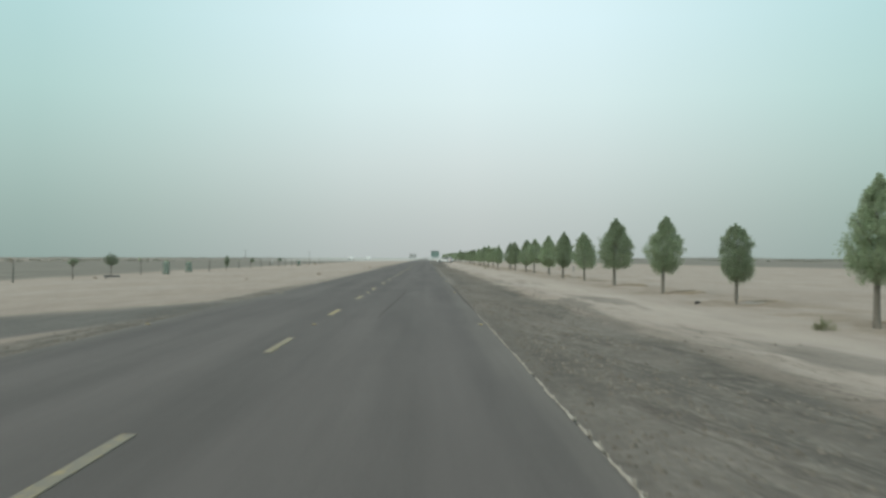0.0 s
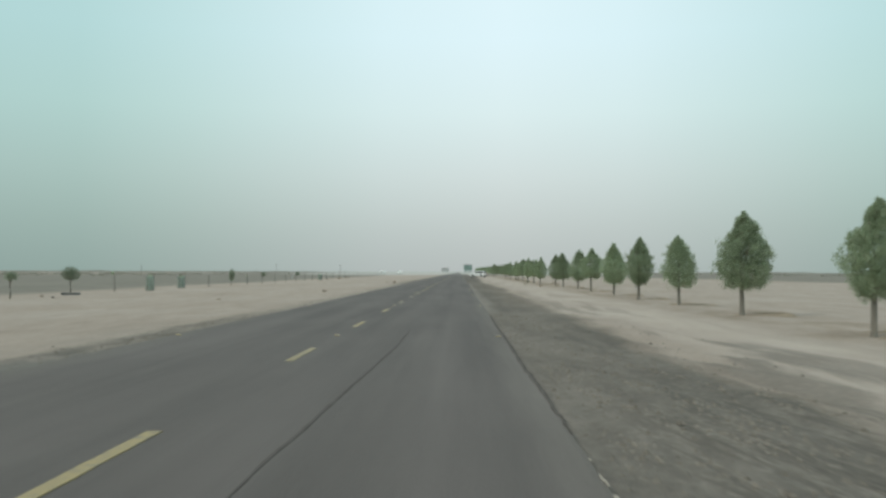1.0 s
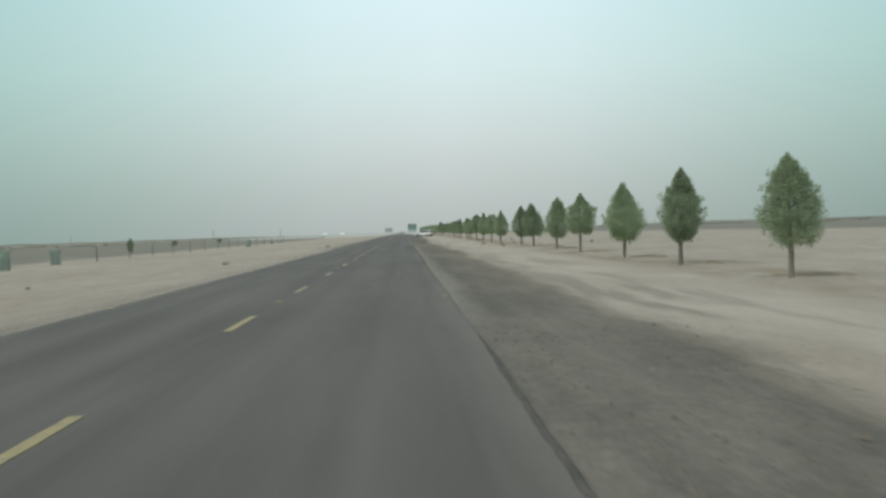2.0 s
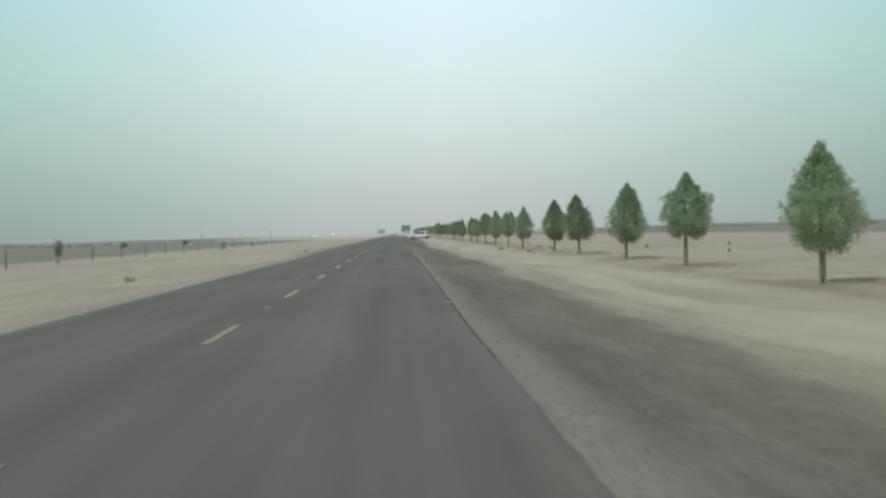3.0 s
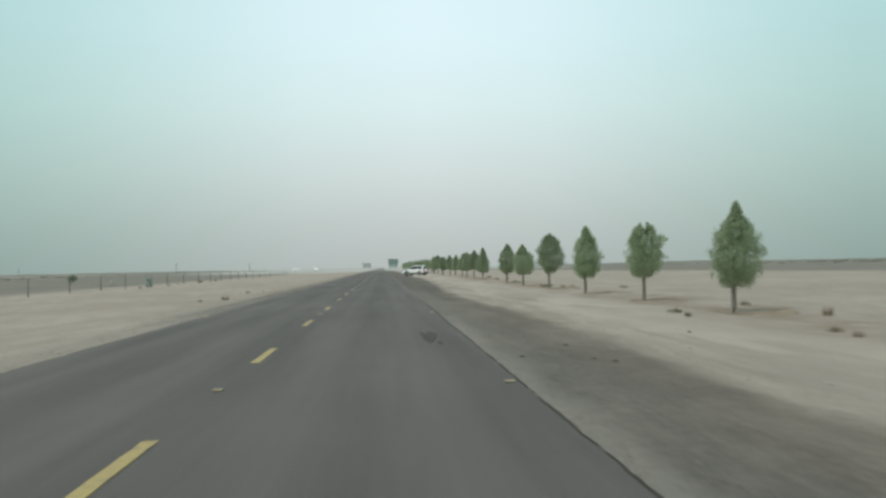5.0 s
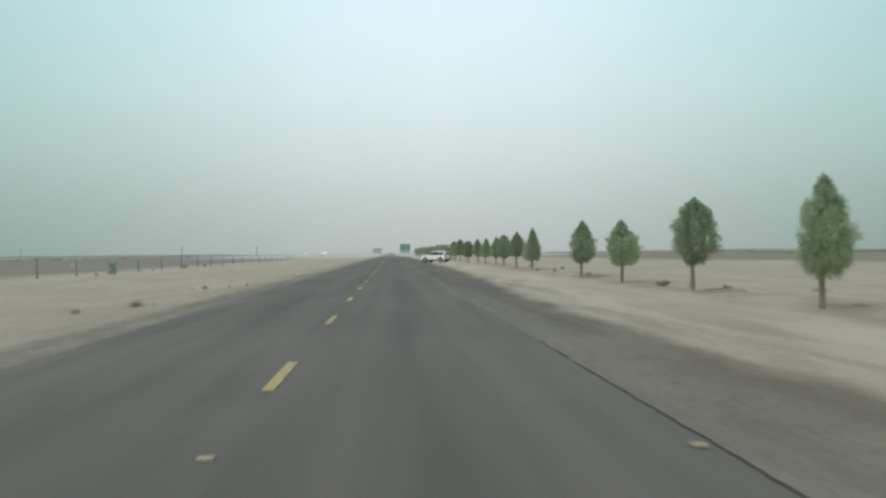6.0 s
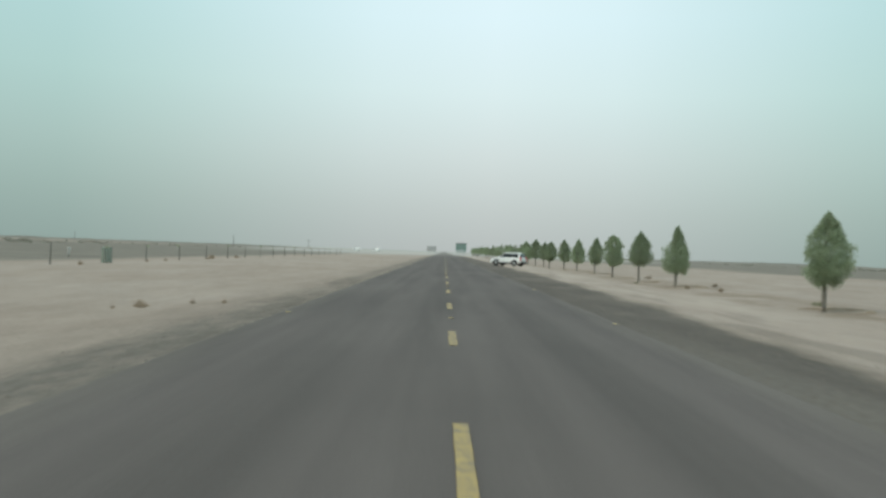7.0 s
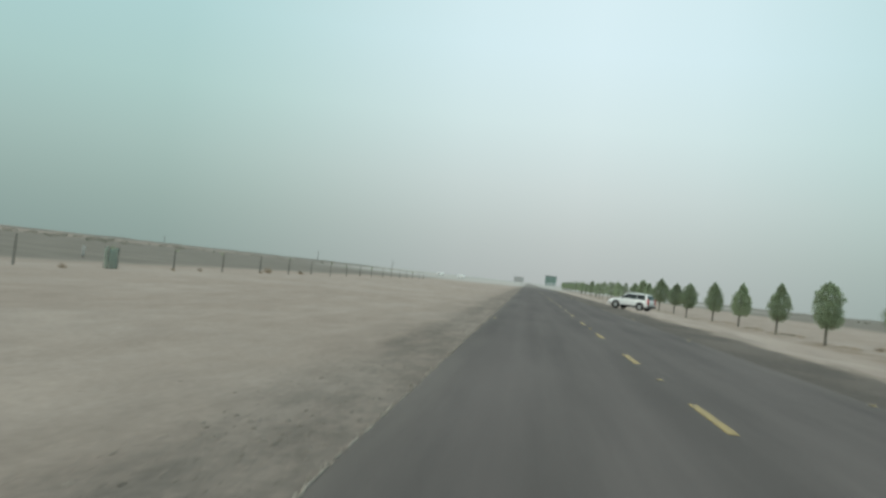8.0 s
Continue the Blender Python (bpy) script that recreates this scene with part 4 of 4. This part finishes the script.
DRY_SHRUBS = [shrub_mesh(400 + i, 1000, M_DRY, 0.9, 0.06, (0.35, 1.0, 0.8)[i]) for i in range(3)]
GREEN_SHRUBS = [shrub_mesh(420 + i, 900, M_BUSH, 0.9, 0.085) for i in range(2)]


def shrub(x, y, w, h, green=False, k=0):
    me = (GREEN_SHRUBS if green else DRY_SHRUBS)[k % (2 if green else 3)]
    ob = new("shrub" if green else "dry_shrub", me)
    ob.matrix_world = pose(x, y, ground_height(x, y), 0, 0, 47 * k) @ Matrix.Diagonal((w / 2, w / 2, h, 1))
    return tagged(ob, "low green shrub growing on pale sand" if green else "low brown dry shrub on pale sand", "shrub", "desert shrubs")


for k, (x, y, w, h) in enumerate(((-7.2, 146.0, 1.15, 0.40), (-8.5, 162.3, 1.1, 0.3), (-8.95, 161.8, 0.3, 0.12), (-7.45, 164.0, 0.34, 0.2),
                                  (-6.44, 163.8, 0.4, 0.16), (-8.0, 142.7, 0.55, 0.26), (-6.9, 147.0, 0.25, 0.10), (-9.2, 90.0, 1.2, 0.3),
                                  (11.9, 110.8, 0.5, 0.2), (11.7, 106.8, 0.4, 0.2), (14.7, 117.2, 0.8, 0.4), (14.7, 122.8, 0.8, 0.25), (12.3, 112.4, 0.9, 0.22),
                                  (15.2, 155.3, 1.0, 0.2), (16.3, 191.5, 0.9, 0.4), (16.3, 208.5, 1.4, 0.4), (13.1, 186.5, 0.9, 0.3), (14.1, 183.6, 0.7, 0.4),
                                  (17.5, 148.0, 1.2, 0.3), (20.5, 111.0, 0.9, 0.4), (14.7, 95.5, 0.8, 0.25), (-29.0, 207.5, 1.1, 0.45), (-29.0, 228.5, 0.9, 0.35),
                                  (-29.2, 223.5, 0.8, 0.35), (-29.2, 245.2, 0.9, 0.4), (-30.5, 251.0, 2.4, 0.8), (-29.9, 263.0, 1.8, 0.6),
                                  (-28.5, 77.0, 0.6, 0.3), (-12.0, 66.0, 0.6, 0.18))):
    shrub(x, y, w * 0.8, h * 1.2, False, k)
for k, (x, y, w, h) in enumerate(((11.4, 14.2, 0.75, 0.42), (13.8, 155.3, 1.3, 0.35), (14.5, 157.2, 1.2, 0.3), (14.5, 149.6, 0.9, 0.3), (11.1, 119.6, 0.7, 0.25),
                                  (10.8, 117.7, 0.5, 0.2), (12.6, 196.5, 0.5, 0.2), (14.2, 172.0, 0.9, 0.25))):
    shrub(x, y, w * 0.72, h * 1.2, True, k)


def build_far_scrub():
    """Low dusty scrub scattered over the far plain, past counting."""
    rng = random.Random(77)
    verts, faces = [], []
    for i in range(520):
        left = rng.random() < 0.68
        y = rng.uniform(330, 720)
        x = -rng.uniform(130, 160 + y * 0.55) if left else rng.uniform(150, 160 + y * 0.4)
        w, h = rng.uniform(1.2, 4.5), rng.uniform(0.3, 1.0)
        z = ground_height(x, y)
        for _ in range(26):
            a, q = rng.uniform(0, 6.28), rng.random() ** 0.6
            p = Vector((x + w * 0.5 * q * math.cos(a), y + w * 0.5 * q * math.sin(a), z + h * math.sqrt(1 - q * q) * rng.random() ** 0.6 * 0.8))
            way = any_way(rng, 0.3)
            add_leaf(verts, faces, p, way, way.cross(any_way(rng)).normalized(), rng.uniform(0.4, 0.8), 0.34)
    tagged(new("scrub", leaf_mesh("scrub", verts, faces, M_SCRUB)), "low dusty scrub scattered over the far plain", "scrub", kind="stuff")


build_far_scrub()


def stone_bm(seed, r):
    rng = random.Random(seed)
    bm = bmesh.new()
    bmesh.ops.create_icosphere(bm, subdivisions=1, radius=r)
    for v in bm.verts:
        v.co = Vector((v.co.x * rng.uniform(0.7, 1.35), v.co.y * rng.uniform(0.7, 1.3), v.co.z * rng.uniform(0.4, 0.75) + r * 0.25))
    return bm


STONES = [mesh_of("stone", stone_bm(500 + i, 1.0), M_ROCK) for i in range(5)]


def put_stone(x, y, r, k, label="small rough desert stone lying on the ground"):
    ob = new("stone", STONES[k % 5])
    ob.matrix_world = pose(x, y, ground_height(x, y) - r * 0.1, 0, 0, 61 * k) @ Matrix.Diagonal((r, r, r, 1))
    return tagged(ob, label, "stone", "loose stones")


def build_clods(rng):
    """Lumps of dry earth thrown up beside the wheel ruts and along the left shoulder, past counting."""
    verts, faces = [], []
    while len(verts) < 9 * 3000:
        if rng.random() < 0.55:
            y = rng.uniform(-2.0, 27.0)
            x = rng.uniform(4.25, 7.4)
            ridge = 1 - abs(noise.noise((x * 0.95 + y * 0.19, y * 0.09 - x * 0.02, 7.7))) * 3.2
            if ridge < rng.uniform(0.55, 1.0):
                continue
        else:
            y = rng.uniform(120.0, 205.0)
            x = -4.15 - abs(rng.gauss(0, 1.5))
            if noise.noise((x * 0.8, y * 0.35, 2.0)) < rng.uniform(-0.1, 0.5):
                continue
        r = (rng.uniform(0.010, 0.034) if x > 0 else rng.uniform(0.006, 0.022)) * rng.uniform(0.5, 1.0)
        z = ground_height(x, y) - 0.006
        a = rng.uniform(0, 6.28)
        i = len(verts)
        low = [(x + r * rng.uniform(0.8, 1.4) * math.cos(a + k * 1.571), y + r * rng.uniform(0.8, 1.5) * math.sin(a + k * 1.571), z) for k in range(4)]
        mid = [(x + (vx - x) * 0.7, y + (vy - y) * 0.7, z + r * rng.uniform(0.5, 0.9)) for vx, vy, _ in low]
        verts += low + mid + [(x, y, z + r * rng.uniform(0.8, 1.1))]
        faces += [(i + k, i + (k + 1) % 4, i + 4 + (k + 1) % 4, i + 4 + k) for k in range(4)] + [(i + 4 + k, i + 4 + (k + 1) % 4, i + 8) for k in range(4)]
    me = bpy.data.meshes.new("earth_clods")
    me.from_pydata(verts, [], faces)
    me.materials.append(M_CLOD)
    tagged(new("earth_clods", me), "dry brown clods of earth along the road verges", "clods", kind="stuff")


def build_stones():
    rng = random.Random(21)
    dark = new("stone", mesh_of("stone", stone_bm(520, 0.12), M_DARKROCK))
    dark.matrix_world = pose(12.1, 25.4, ground_height(12.1, 25.4))
    tagged(dark, "dark burnt stone on pale sand", "stone", "loose stones")
    dark = copy_thing(dark, pose(-27.0, 75.6, ground_height(-27.0, 75.6), 0, 0, 70))
    for k in range(40):
        put_stone(-5.2 + rng.gauss(0, 0.45), 168.2 + rng.gauss(0, 1.7), rng.uniform(0.012, 0.034), k, "broken stone in a scatter beside the asphalt")
    for k, (x, y) in enumerate(((4.54, 108.5), (5.71, 110.4), (5.70, 108.0), (5.93, 107.5), (9.11, 112.9))):
        lump = copy_thing(dark, pose(x, y, ground_height(x, y) - 0.02, 0, 0, 80 * k))
        lump.scale = (0.5, 0.5, 0.45)
        tagged(lump, "small dark stone on the grey gravel verge")
    for k in range(60):
        side = rng.random() < 0.62
        x = rng.uniform(4.3, 9.5) if side else rng.uniform(-9.0, -4.4)
        put_stone(x, rng.uniform(4.0, 195.0), rng.uniform(0.018, 0.042), k)
    # loose gravel of the verges, past counting
    verts, faces = [], []
    for _ in range(14000):
        y = -2 + 192 * rng.random() ** 1.6
        if rng.random() < 0.72:
            x = 4.1 + abs(rng.gauss(0, 1.5))
        else:
            x = -4.15 - abs(rng.gauss(0, 0.8))
        r = rng.uniform(0.008, 0.026)
        if y < 45 and rng.random() < 0.25:
            r *= 1.9
        z = ground_height(x, y)
        i = len(verts)
        a = rng.uniform(0, 6.28)
        ca, sa = math.cos(a) * r, math.sin(a) * r
        verts += [(x + ca, y + sa, z - 0.005), (x - sa, y + ca, z - 0.005), (x - ca, y - sa, z - 0.005), (x + sa, y - ca, z - 0.005), (x + ca * 0.2, y + sa * 0.2, z + r * 0.9)]
        faces += [(i, i + 1, i + 4), (i + 1, i + 2, i + 4), (i + 2, i + 3, i + 4), (i + 3, i, i + 4)]
    me = bpy.data.meshes.new("gravel")
    me.from_pydata(verts, [], faces)
    me.materials.append(M_GRAVEL)
    build_clods(rng)
    tagged(new("gravel", me), "loose grey gravel scattered along the road verges", "gravel", kind="stuff")


build_stones()


def build_litter():
    bm = bmesh.new()
    add_box(bm, 0, 0, 0.12, 1.5, 0.30, 0.22, 0.02)
    ob = new("plank", mesh_of("plank", bm, M_SIGN_DARK))
    ob.matrix_world = pose(-29.45, 84.0, ground_height(-29.45, 84.0), 0, 0, 8)
    tagged(ob, "weathered dark plank lying at a tree's foot", "plank")
    bm = bmesh.new()
    bmesh.ops.create_grid(bm, x_segments=6, y_segments=5, size=0.5)
    for v in bm.verts:
        v.co = Vector((v.co.x * (0.34 + 0.2 * noise.noise(v.co * 4)) + 0.06 * v.co.y, 0.10 * noise.noise(v.co * 3), 0.66 + v.co.y * 0.85 + 0.12 * noise.noise(v.co * 4)))
    ob = thing("plastic_sheet", pose(-38.8, 228.0, ground_height(-38.8, 228.0)), "pale torn plastic sheet caught on a short stick", "litter")
    sheet = part("sheet", bm, M_RAG, ob, smooth=True)
    mod = sheet.modifiers.new("thickness", "SOLIDIFY")
    mod.thickness = 0.01
    bm = bmesh.new()
    add_tube(bm, [(0, 0.03, -0.1), (0, 0.03, 1.15)], (0.025, 0.02), 6)
    part("stick", bm, M_STAKE, ob, "short wooden stick")


build_litter()


# ------------------------------------------------------------------ the white off-road car and the far parked cars
def loft(bm, sections):
    """Closed rings of points joined along y, capped at both ends."""
    rings = [[bm.verts.new(p) for p in s] for s in sections]
    n = len(rings[0])
    for a, b in zip(rings, rings[1:]):
        for k in range(n):
            bm.faces.new((a[k], a[(k + 1) % n], b[(k + 1) % n], b[k]))
    bm.faces.new(rings[0])
    bm.faces.new(rings[-1][::-1])
    return bm


def car_section(y, low, high, half, shoulder=0.06):
    return [(-half + 0.05, y, low), (-half, y, low + 0.12), (-half, y, high - shoulder * 2), (-half + shoulder, y, high), (half - shoulder, y, high), (half, y, high - shoulder * 2), (half, y, low + 0.12), (half - 0.05, y, low)]


def build_car(m):
    car = thing("car", m, "white off-road estate car pulling in from the sandy verge", "car", "cars")
    bm = bmesh.new()
    loft(bm, [car_section(-2.33, 0.48, 1.02, 0.84), car_section(-2.25, 0.40, 1.10, 0.91), car_section(-1.3, 0.36, 1.13, 0.94), car_section(0.0, 0.36, 1.12, 0.94),
              car_section(1.0, 0.36, 1.11, 0.94), car_section(1.15, 0.37, 1.09, 0.93, 0.1), car_section(1.9, 0.40, 1.02, 0.91, 0.12), car_section(2.25, 0.44, 0.92, 0.86, 0.12), car_section(2.38, 0.5, 0.78, 0.76, 0.1)])
    body = part("body", bm, M_PAINT, car, "white painted body", True)
    mod = body.modifiers.new("edges", "BEVEL")
    mod.width, mod.segments, mod.limit_method = 0.03, 2, "ANGLE"
    bm = bmesh.new()

    def cabin(y, z0, z1, h0, h1):
        return [(-h0, y, z0), (-h1, y, z1 - 0.05), (-h1 + 0.1, y, z1), (h1 - 0.1, y, z1), (h1, y, z1 - 0.05), (h0, y, z0)]

    loft(bm, [cabin(-2.22, 1.08, 1.16, 0.88, 0.86), cabin(-1.98, 1.08, 1.70, 0.88, 0.70), cabin(-1.6, 1.08, 1.78, 0.89, 0.71), cabin(-0.4, 1.08, 1.82, 0.89, 0.72), cabin(0.25, 1.08, 1.77, 0.89, 0.71), cabin(1.05, 1.06, 1.14, 0.88, 0.84)])
    part("roof", bm, M_PAINT, car, smooth=False)

    def slab(name, pts, mat, parent, lift, label=""):
        b2 = bmesh.new()
        vs = [Vector(p) for p in pts]
        nrm = (vs[1] - vs[0]).cross(vs[2] - vs[0]).normalized()
        lo = [b2.verts.new(v - nrm * 0.02) for v in vs]
        hi = [b2.verts.new(v + nrm * lift) for v in vs]
        b2.faces.new(lo[::-1])
        b2.faces.new(hi)
        for k in range(len(vs)):
            b2.faces.new((lo[k], lo[(k + 1) % len(vs)], hi[(k + 1) % len(vs)], hi[k]))
        return part(name, b2, mat, parent, label)

    def side_x(z, s):
        return s * (0.89 - 0.175 * (z - 1.08) / 0.73)

    for s in (-1, 1):
        for y0, y1, y2, y3 in ((0.84, 0.12, -0.01, -0.01), (-0.05, -0.05, -1.0, -1.0), (-1.04, -1.04, -1.96, -1.82)):
            pts = [(side_x(1.17, s), y0, 1.17), (side_x(1.69, s), y1, 1.69), (side_x(1.69, s), y3, 1.69), (side_x(1.17, s), y2, 1.17)]
            slab("window", pts if s < 0 else pts[::-1], M_GLASS, car, 0.014, "dark tinted side window")
        bm = bmesh.new()
        add_tube(bm, [(s * 0.66, -1.75, 1.77), (s * 0.66, -1.6, 1.84), (s * 0.66, 0.0, 1.86), (s * 0.66, 0.2, 1.78)], (0.022,) * 4, 6)
        part("roof_rail", bm, M_STEEL, car)
        bm = bmesh.new()
        add_box(bm, s * 1.02, 0.78, 1.20, 0.17, 0.10, 0.15, 0.03)
        part("wing_mirror", bm, M_PAINT, car, "white wing mirror")
        bm = bmesh.new()
        add_box(bm, s * 0.79, -2.27, 0.98, 0.24, 0.18, 0.60, 0.04)
        part("tail_light", bm, M_RED, car, "red tail light")
        bm = bmesh.new()
        add_box(bm, s * 0.70, 2.27, 0.80, 0.28, 0.12, 0.15, 0.03)
        part("headlight", bm, M_LENS, car, "clear headlight")
        bm = bmesh.new()
        add_box(bm, s * 0.945, 0.0, 0.42, 0.05, 1.75, 0.10, 0.015)
        part("side_step", bm, M_BLACK, car, "black side step")
        for y in (-0.05, -1.02):
            bm = bmesh.new()
            add_box(bm, s * 0.955, y - 0.12, 1.00, 0.03, 0.16, 0.03, 0.008)
            part("door_handle", bm, M_STEEL, car, "chrome door handle")
    slab("window", [(-0.72, 0.42, 1.72), (-0.80, 0.98, 1.18), (0.80, 0.98, 1.18), (0.72, 0.42, 1.72)], M_GLASS, car, 0.03, "dark windscreen")
    slab("window", [(0.62, -2.03, 1.64), (0.74, -2.20, 1.24), (-0.74, -2.20, 1.24), (-0.62, -2.03, 1.64)], M_GLASS, car, 0.03, "dark rear window")
    bm = bmesh.new()
    add_box(bm, 0, -2.36, 0.50, 1.70, 0.16, 0.20, 0.04)
    part("rear_bumper", bm, M_BLACK, car, "dark rear bumper")
    bm = bmesh.new()
    add_box(bm, 0, -2.37, 0.84, 0.52, 0.03, 0.12, 0.008)
    part("number_plate", bm, M_SIGN_WHITE, car, "pale blank number plate")
    bm = bmesh.new()
    add_box(bm, 0, 2.36, 0.50, 1.62, 0.16, 0.22, 0.05)
    part("front_bumper", bm, M_PAINT, car)
    bm = bmesh.new()
    add_box(bm, 0, 2.33, 0.76, 0.85, 0.08, 0.16, 0.02)
    part("grille", bm, M_BLACK, car, "dark grille")
    bm = bmesh.new()
    add_box(bm, 0, 0, 0.34, 1.5, 4.2, 0.16, 0.03)
    part("underbody", bm, M_BLACK, car)
    for s in (-1, 1):
        for y in (1.40, -1.39):
            bm = bmesh.new()
            bmesh.ops.create_cone(bm, cap_ends=True, segments=28, radius1=0.46, radius2=0.46, depth=0.10, matrix=Matrix.Translation((s * 0.905, y, 0.44)) @ Matrix.Rotation(radians(90), 4, "Y"))
            part("wheel_arch", bm, M_BLACK, car, "dark wheel arch")
            bm = bmesh.new()
            bmesh.ops.create_cone(bm, cap_ends=True, segments=28, radius1=0.385, radius2=0.385, depth=0.27, matrix=Matrix.Translation((s * 0.85, y, 0.385)) @ Matrix.Rotation(radians(90), 4, "Y"))
            bmesh.ops.bevel(bm, geom=[e for e in bm.edges if e.calc_face_angle(0) > 0.8], offset=0.05, segments=2, affect="EDGES")
            wheel = part("wheel", bm, M_TYRE, car, "black rubber tyre", True)
            bm = bmesh.new()
            bmesh.ops.create_cone(bm, cap_ends=True, segments=24, radius1=0.235, radius2=0.20, depth=0.04, matrix=Matrix.Translation((s * 0.985, y, 0.385)) @ Matrix.Rotation(radians(90 * s), 4, "Y"))
            for k in range(6):
                a = k * math.pi / 3
                add_box(bm, s * 1.0, y + 0.12 * math.cos(a), 0.385 + 0.12 * math.sin(a), 0.03, 0.06, 0.06, 0.01)
            part("rim", bm, M_RIM, wheel, "alloy rim")
    return car


CAR_X, CAR_Y = 8.12, 250.6
car = build_car(pose(CAR_X, CAR_Y, ground_height(CAR_X, CAR_Y) - 0.01, 0, 0, 57) @ Matrix.Scale(0.95, 4))


def build_van(m):
    """A tall white van, standing far off."""
    van = thing("van", m, "tall white van standing on the far sand", "van", "far vans")
    bm = bmesh.new()
    loft(bm, [car_section(-2.7, 0.45, 2.45, 0.98, 0.12), car_section(-2.6, 0.40, 2.55, 1.0, 0.12), car_section(0.9, 0.40, 2.55, 1.0, 0.12), car_section(1.6, 0.40, 2.15, 0.99, 0.14),
              car_section(2.1, 0.42, 1.35, 0.97, 0.12), car_section(2.75, 0.46, 1.15, 0.92, 0.12), car_section(2.85, 0.5, 0.95, 0.85, 0.1)])
    part("body", bm, M_PAINT, van, "white painted body")
    for s in (-1, 1):
        bm = bmesh.new()
        add_box(bm, s * 1.0, 1.15, 1.62, 0.03, 0.75, 0.5, 0.01)
        part("window", bm, M_GLASS, van, "dark side window")
        for y in (1.75, -1.7):
            bm = bmesh.new()
            bmesh.ops.create_cone(bm, cap_ends=True, segments=20, radius1=0.36, radius2=0.36, depth=0.24, matrix=Matrix.Translation((s * 0.9, y, 0.36)) @ Matrix.Rotation(radians(90), 4, "Y"))
            part("wheel", bm, M_TYRE, van, "black rubber tyre")
    return van


van = build_van(pose(-67.0, 800.0, ground_height(-67.0, 800.0) + 0.2, 0, 0, 84))
copy_thing(van, pose(-52.0, 802.0, ground_height(-52.0, 802.0) + 0.2, 0, 0, 72))


# ------------------------------------------------------------------ road signs and poles in the distance
def build_sign(x, y, wide, low, high, front):
    ob = thing("road_sign", pose(x, y, ground_height(x, y) if abs(x) > 4 else -0.1),
               "large green direction sign on two steel posts" if front else "grey back of a large direction sign on steel posts", "road sign", "direction signs")
    for s in (-1, 1):
        bm = bmesh.new()
        add_box(bm, s * wide * 0.32, 0.12, high / 2, 0.16, 0.14, high, 0.01)
        part("post", bm, M_STEEL, ob, "galvanised steel post")
    bm = bmesh.new()
    add_box(bm, 0, 0, (low + high) / 2, wide, 0.06, high - low, 0.02)
    panel = part("panel", bm, M_SIGN_GREEN if front else M_SIGN_BACK, ob)
    for z in (low + 0.7, high - 0.7):
        bm = bmesh.new()
        add_box(bm, 0, 0.06 if front else -0.06, z, wide * 0.96, 0.06, 0.10, 0.005)
        part("rail", bm, M_SIGN_DARK if front else M_STEEL, panel)
    if front:
        bm = bmesh.new()
        add_box(bm, 0, -0.01, high + 0.16, wide * 1.03, 0.12, 0.36, 0.02)
        part("top_rail", bm, M_SIGN_DARK, ob, "dark top rail")
        for cx, cz, sx, sz in ((0, high - 0.12, wide * 0.95, 0.07), (0, low + 0.12, wide * 0.95, 0.07), (-wide * 0.47, (low + high) / 2, 0.07, high - low - 0.3), (wide * 0.47, (low + high) / 2, 0.07, high - low - 0.3)):
            bm = bmesh.new()
            add_box(bm, cx, -0.034, cz, sx, 0.012, sz)
            part("border", bm, M_SIGN_WHITE, panel, "white border strip")
        for cx, cz, sx in ((-0.7, high - 0.75, 2.6), (0.9, high - 1.45, 2.2), (-0.5, high - 2.15, 2.9), (0.6, high - 2.85, 2.0)):
            bm = bmesh.new()
            add_box(bm, cx, -0.034, cz, sx, 0.012, 0.26)
            part("text_bar", bm, M_SIGN_TEXT, panel, "white bar in place of lettering")
        bm = bmesh.new()
        add_box(bm, 0, 0.0, low - 0.62, wide * 0.92, 0.05, 0.9, 0.01)
        part("lower_plate", bm, M_SIGN_PALE, ob, "pale grey-green lower plate")
    return ob


build_sign(8.5, 590.0, 5.6, 2.5, 5.9, True)
build_sign(-7.7, 652.0, 5.4, 1.7, 4.6, False)


def build_pole(x, y, h, arms):
    ob = thing("utility_pole", pose(x, y, ground_height(x, y) - 0.2), "tall grey wooden utility pole far out on the plain", "utility pole", "utility poles")
    bm = bmesh.new()
    add_tube(bm, [(0, 0, -0.5), (0, 0, h * 0.5), (0, 0, h)], (0.26, 0.22, 0.17), 8)
    part("pole", bm, M_POLE, ob)
    for k in range(arms):
        bm = bmesh.new()
        add_box(bm, 0, 0, h - 0.6 - 1.1 * k, 2.4, 0.22, 0.22, 0.02)
        part("cross_arm", bm, M_POLE, ob)
    return ob


for x, y, h, arms in ((-119.5, 900.0, 8.6, 1), (-185.5, 900.0, 9.5, 1), (-325.0, 900.0, 8.0, 0)):
    build_pole(x, y, h, arms)


def build_marker():
    x, y = 19.1, 92.5
    ob = thing("marker_post", pose(x, y, ground_height(x, y), 2, 3), "short marker post in black and white bands on sand", "marker post")
    for k, mat in enumerate((M_RAG, M_SIGN_DARK, M_RAG, M_SIGN_DARK)):
        bm = bmesh.new()
        add_tube(bm, [(0, 0, 0.17 * k - (0.1 if k == 0 else 0)), (0, 0, 0.17 * (k + 1))], (0.048, 0.047), 12)
        part("band", bm, mat, ob, "white painted band" if k % 2 == 0 else "black painted band")


build_marker()
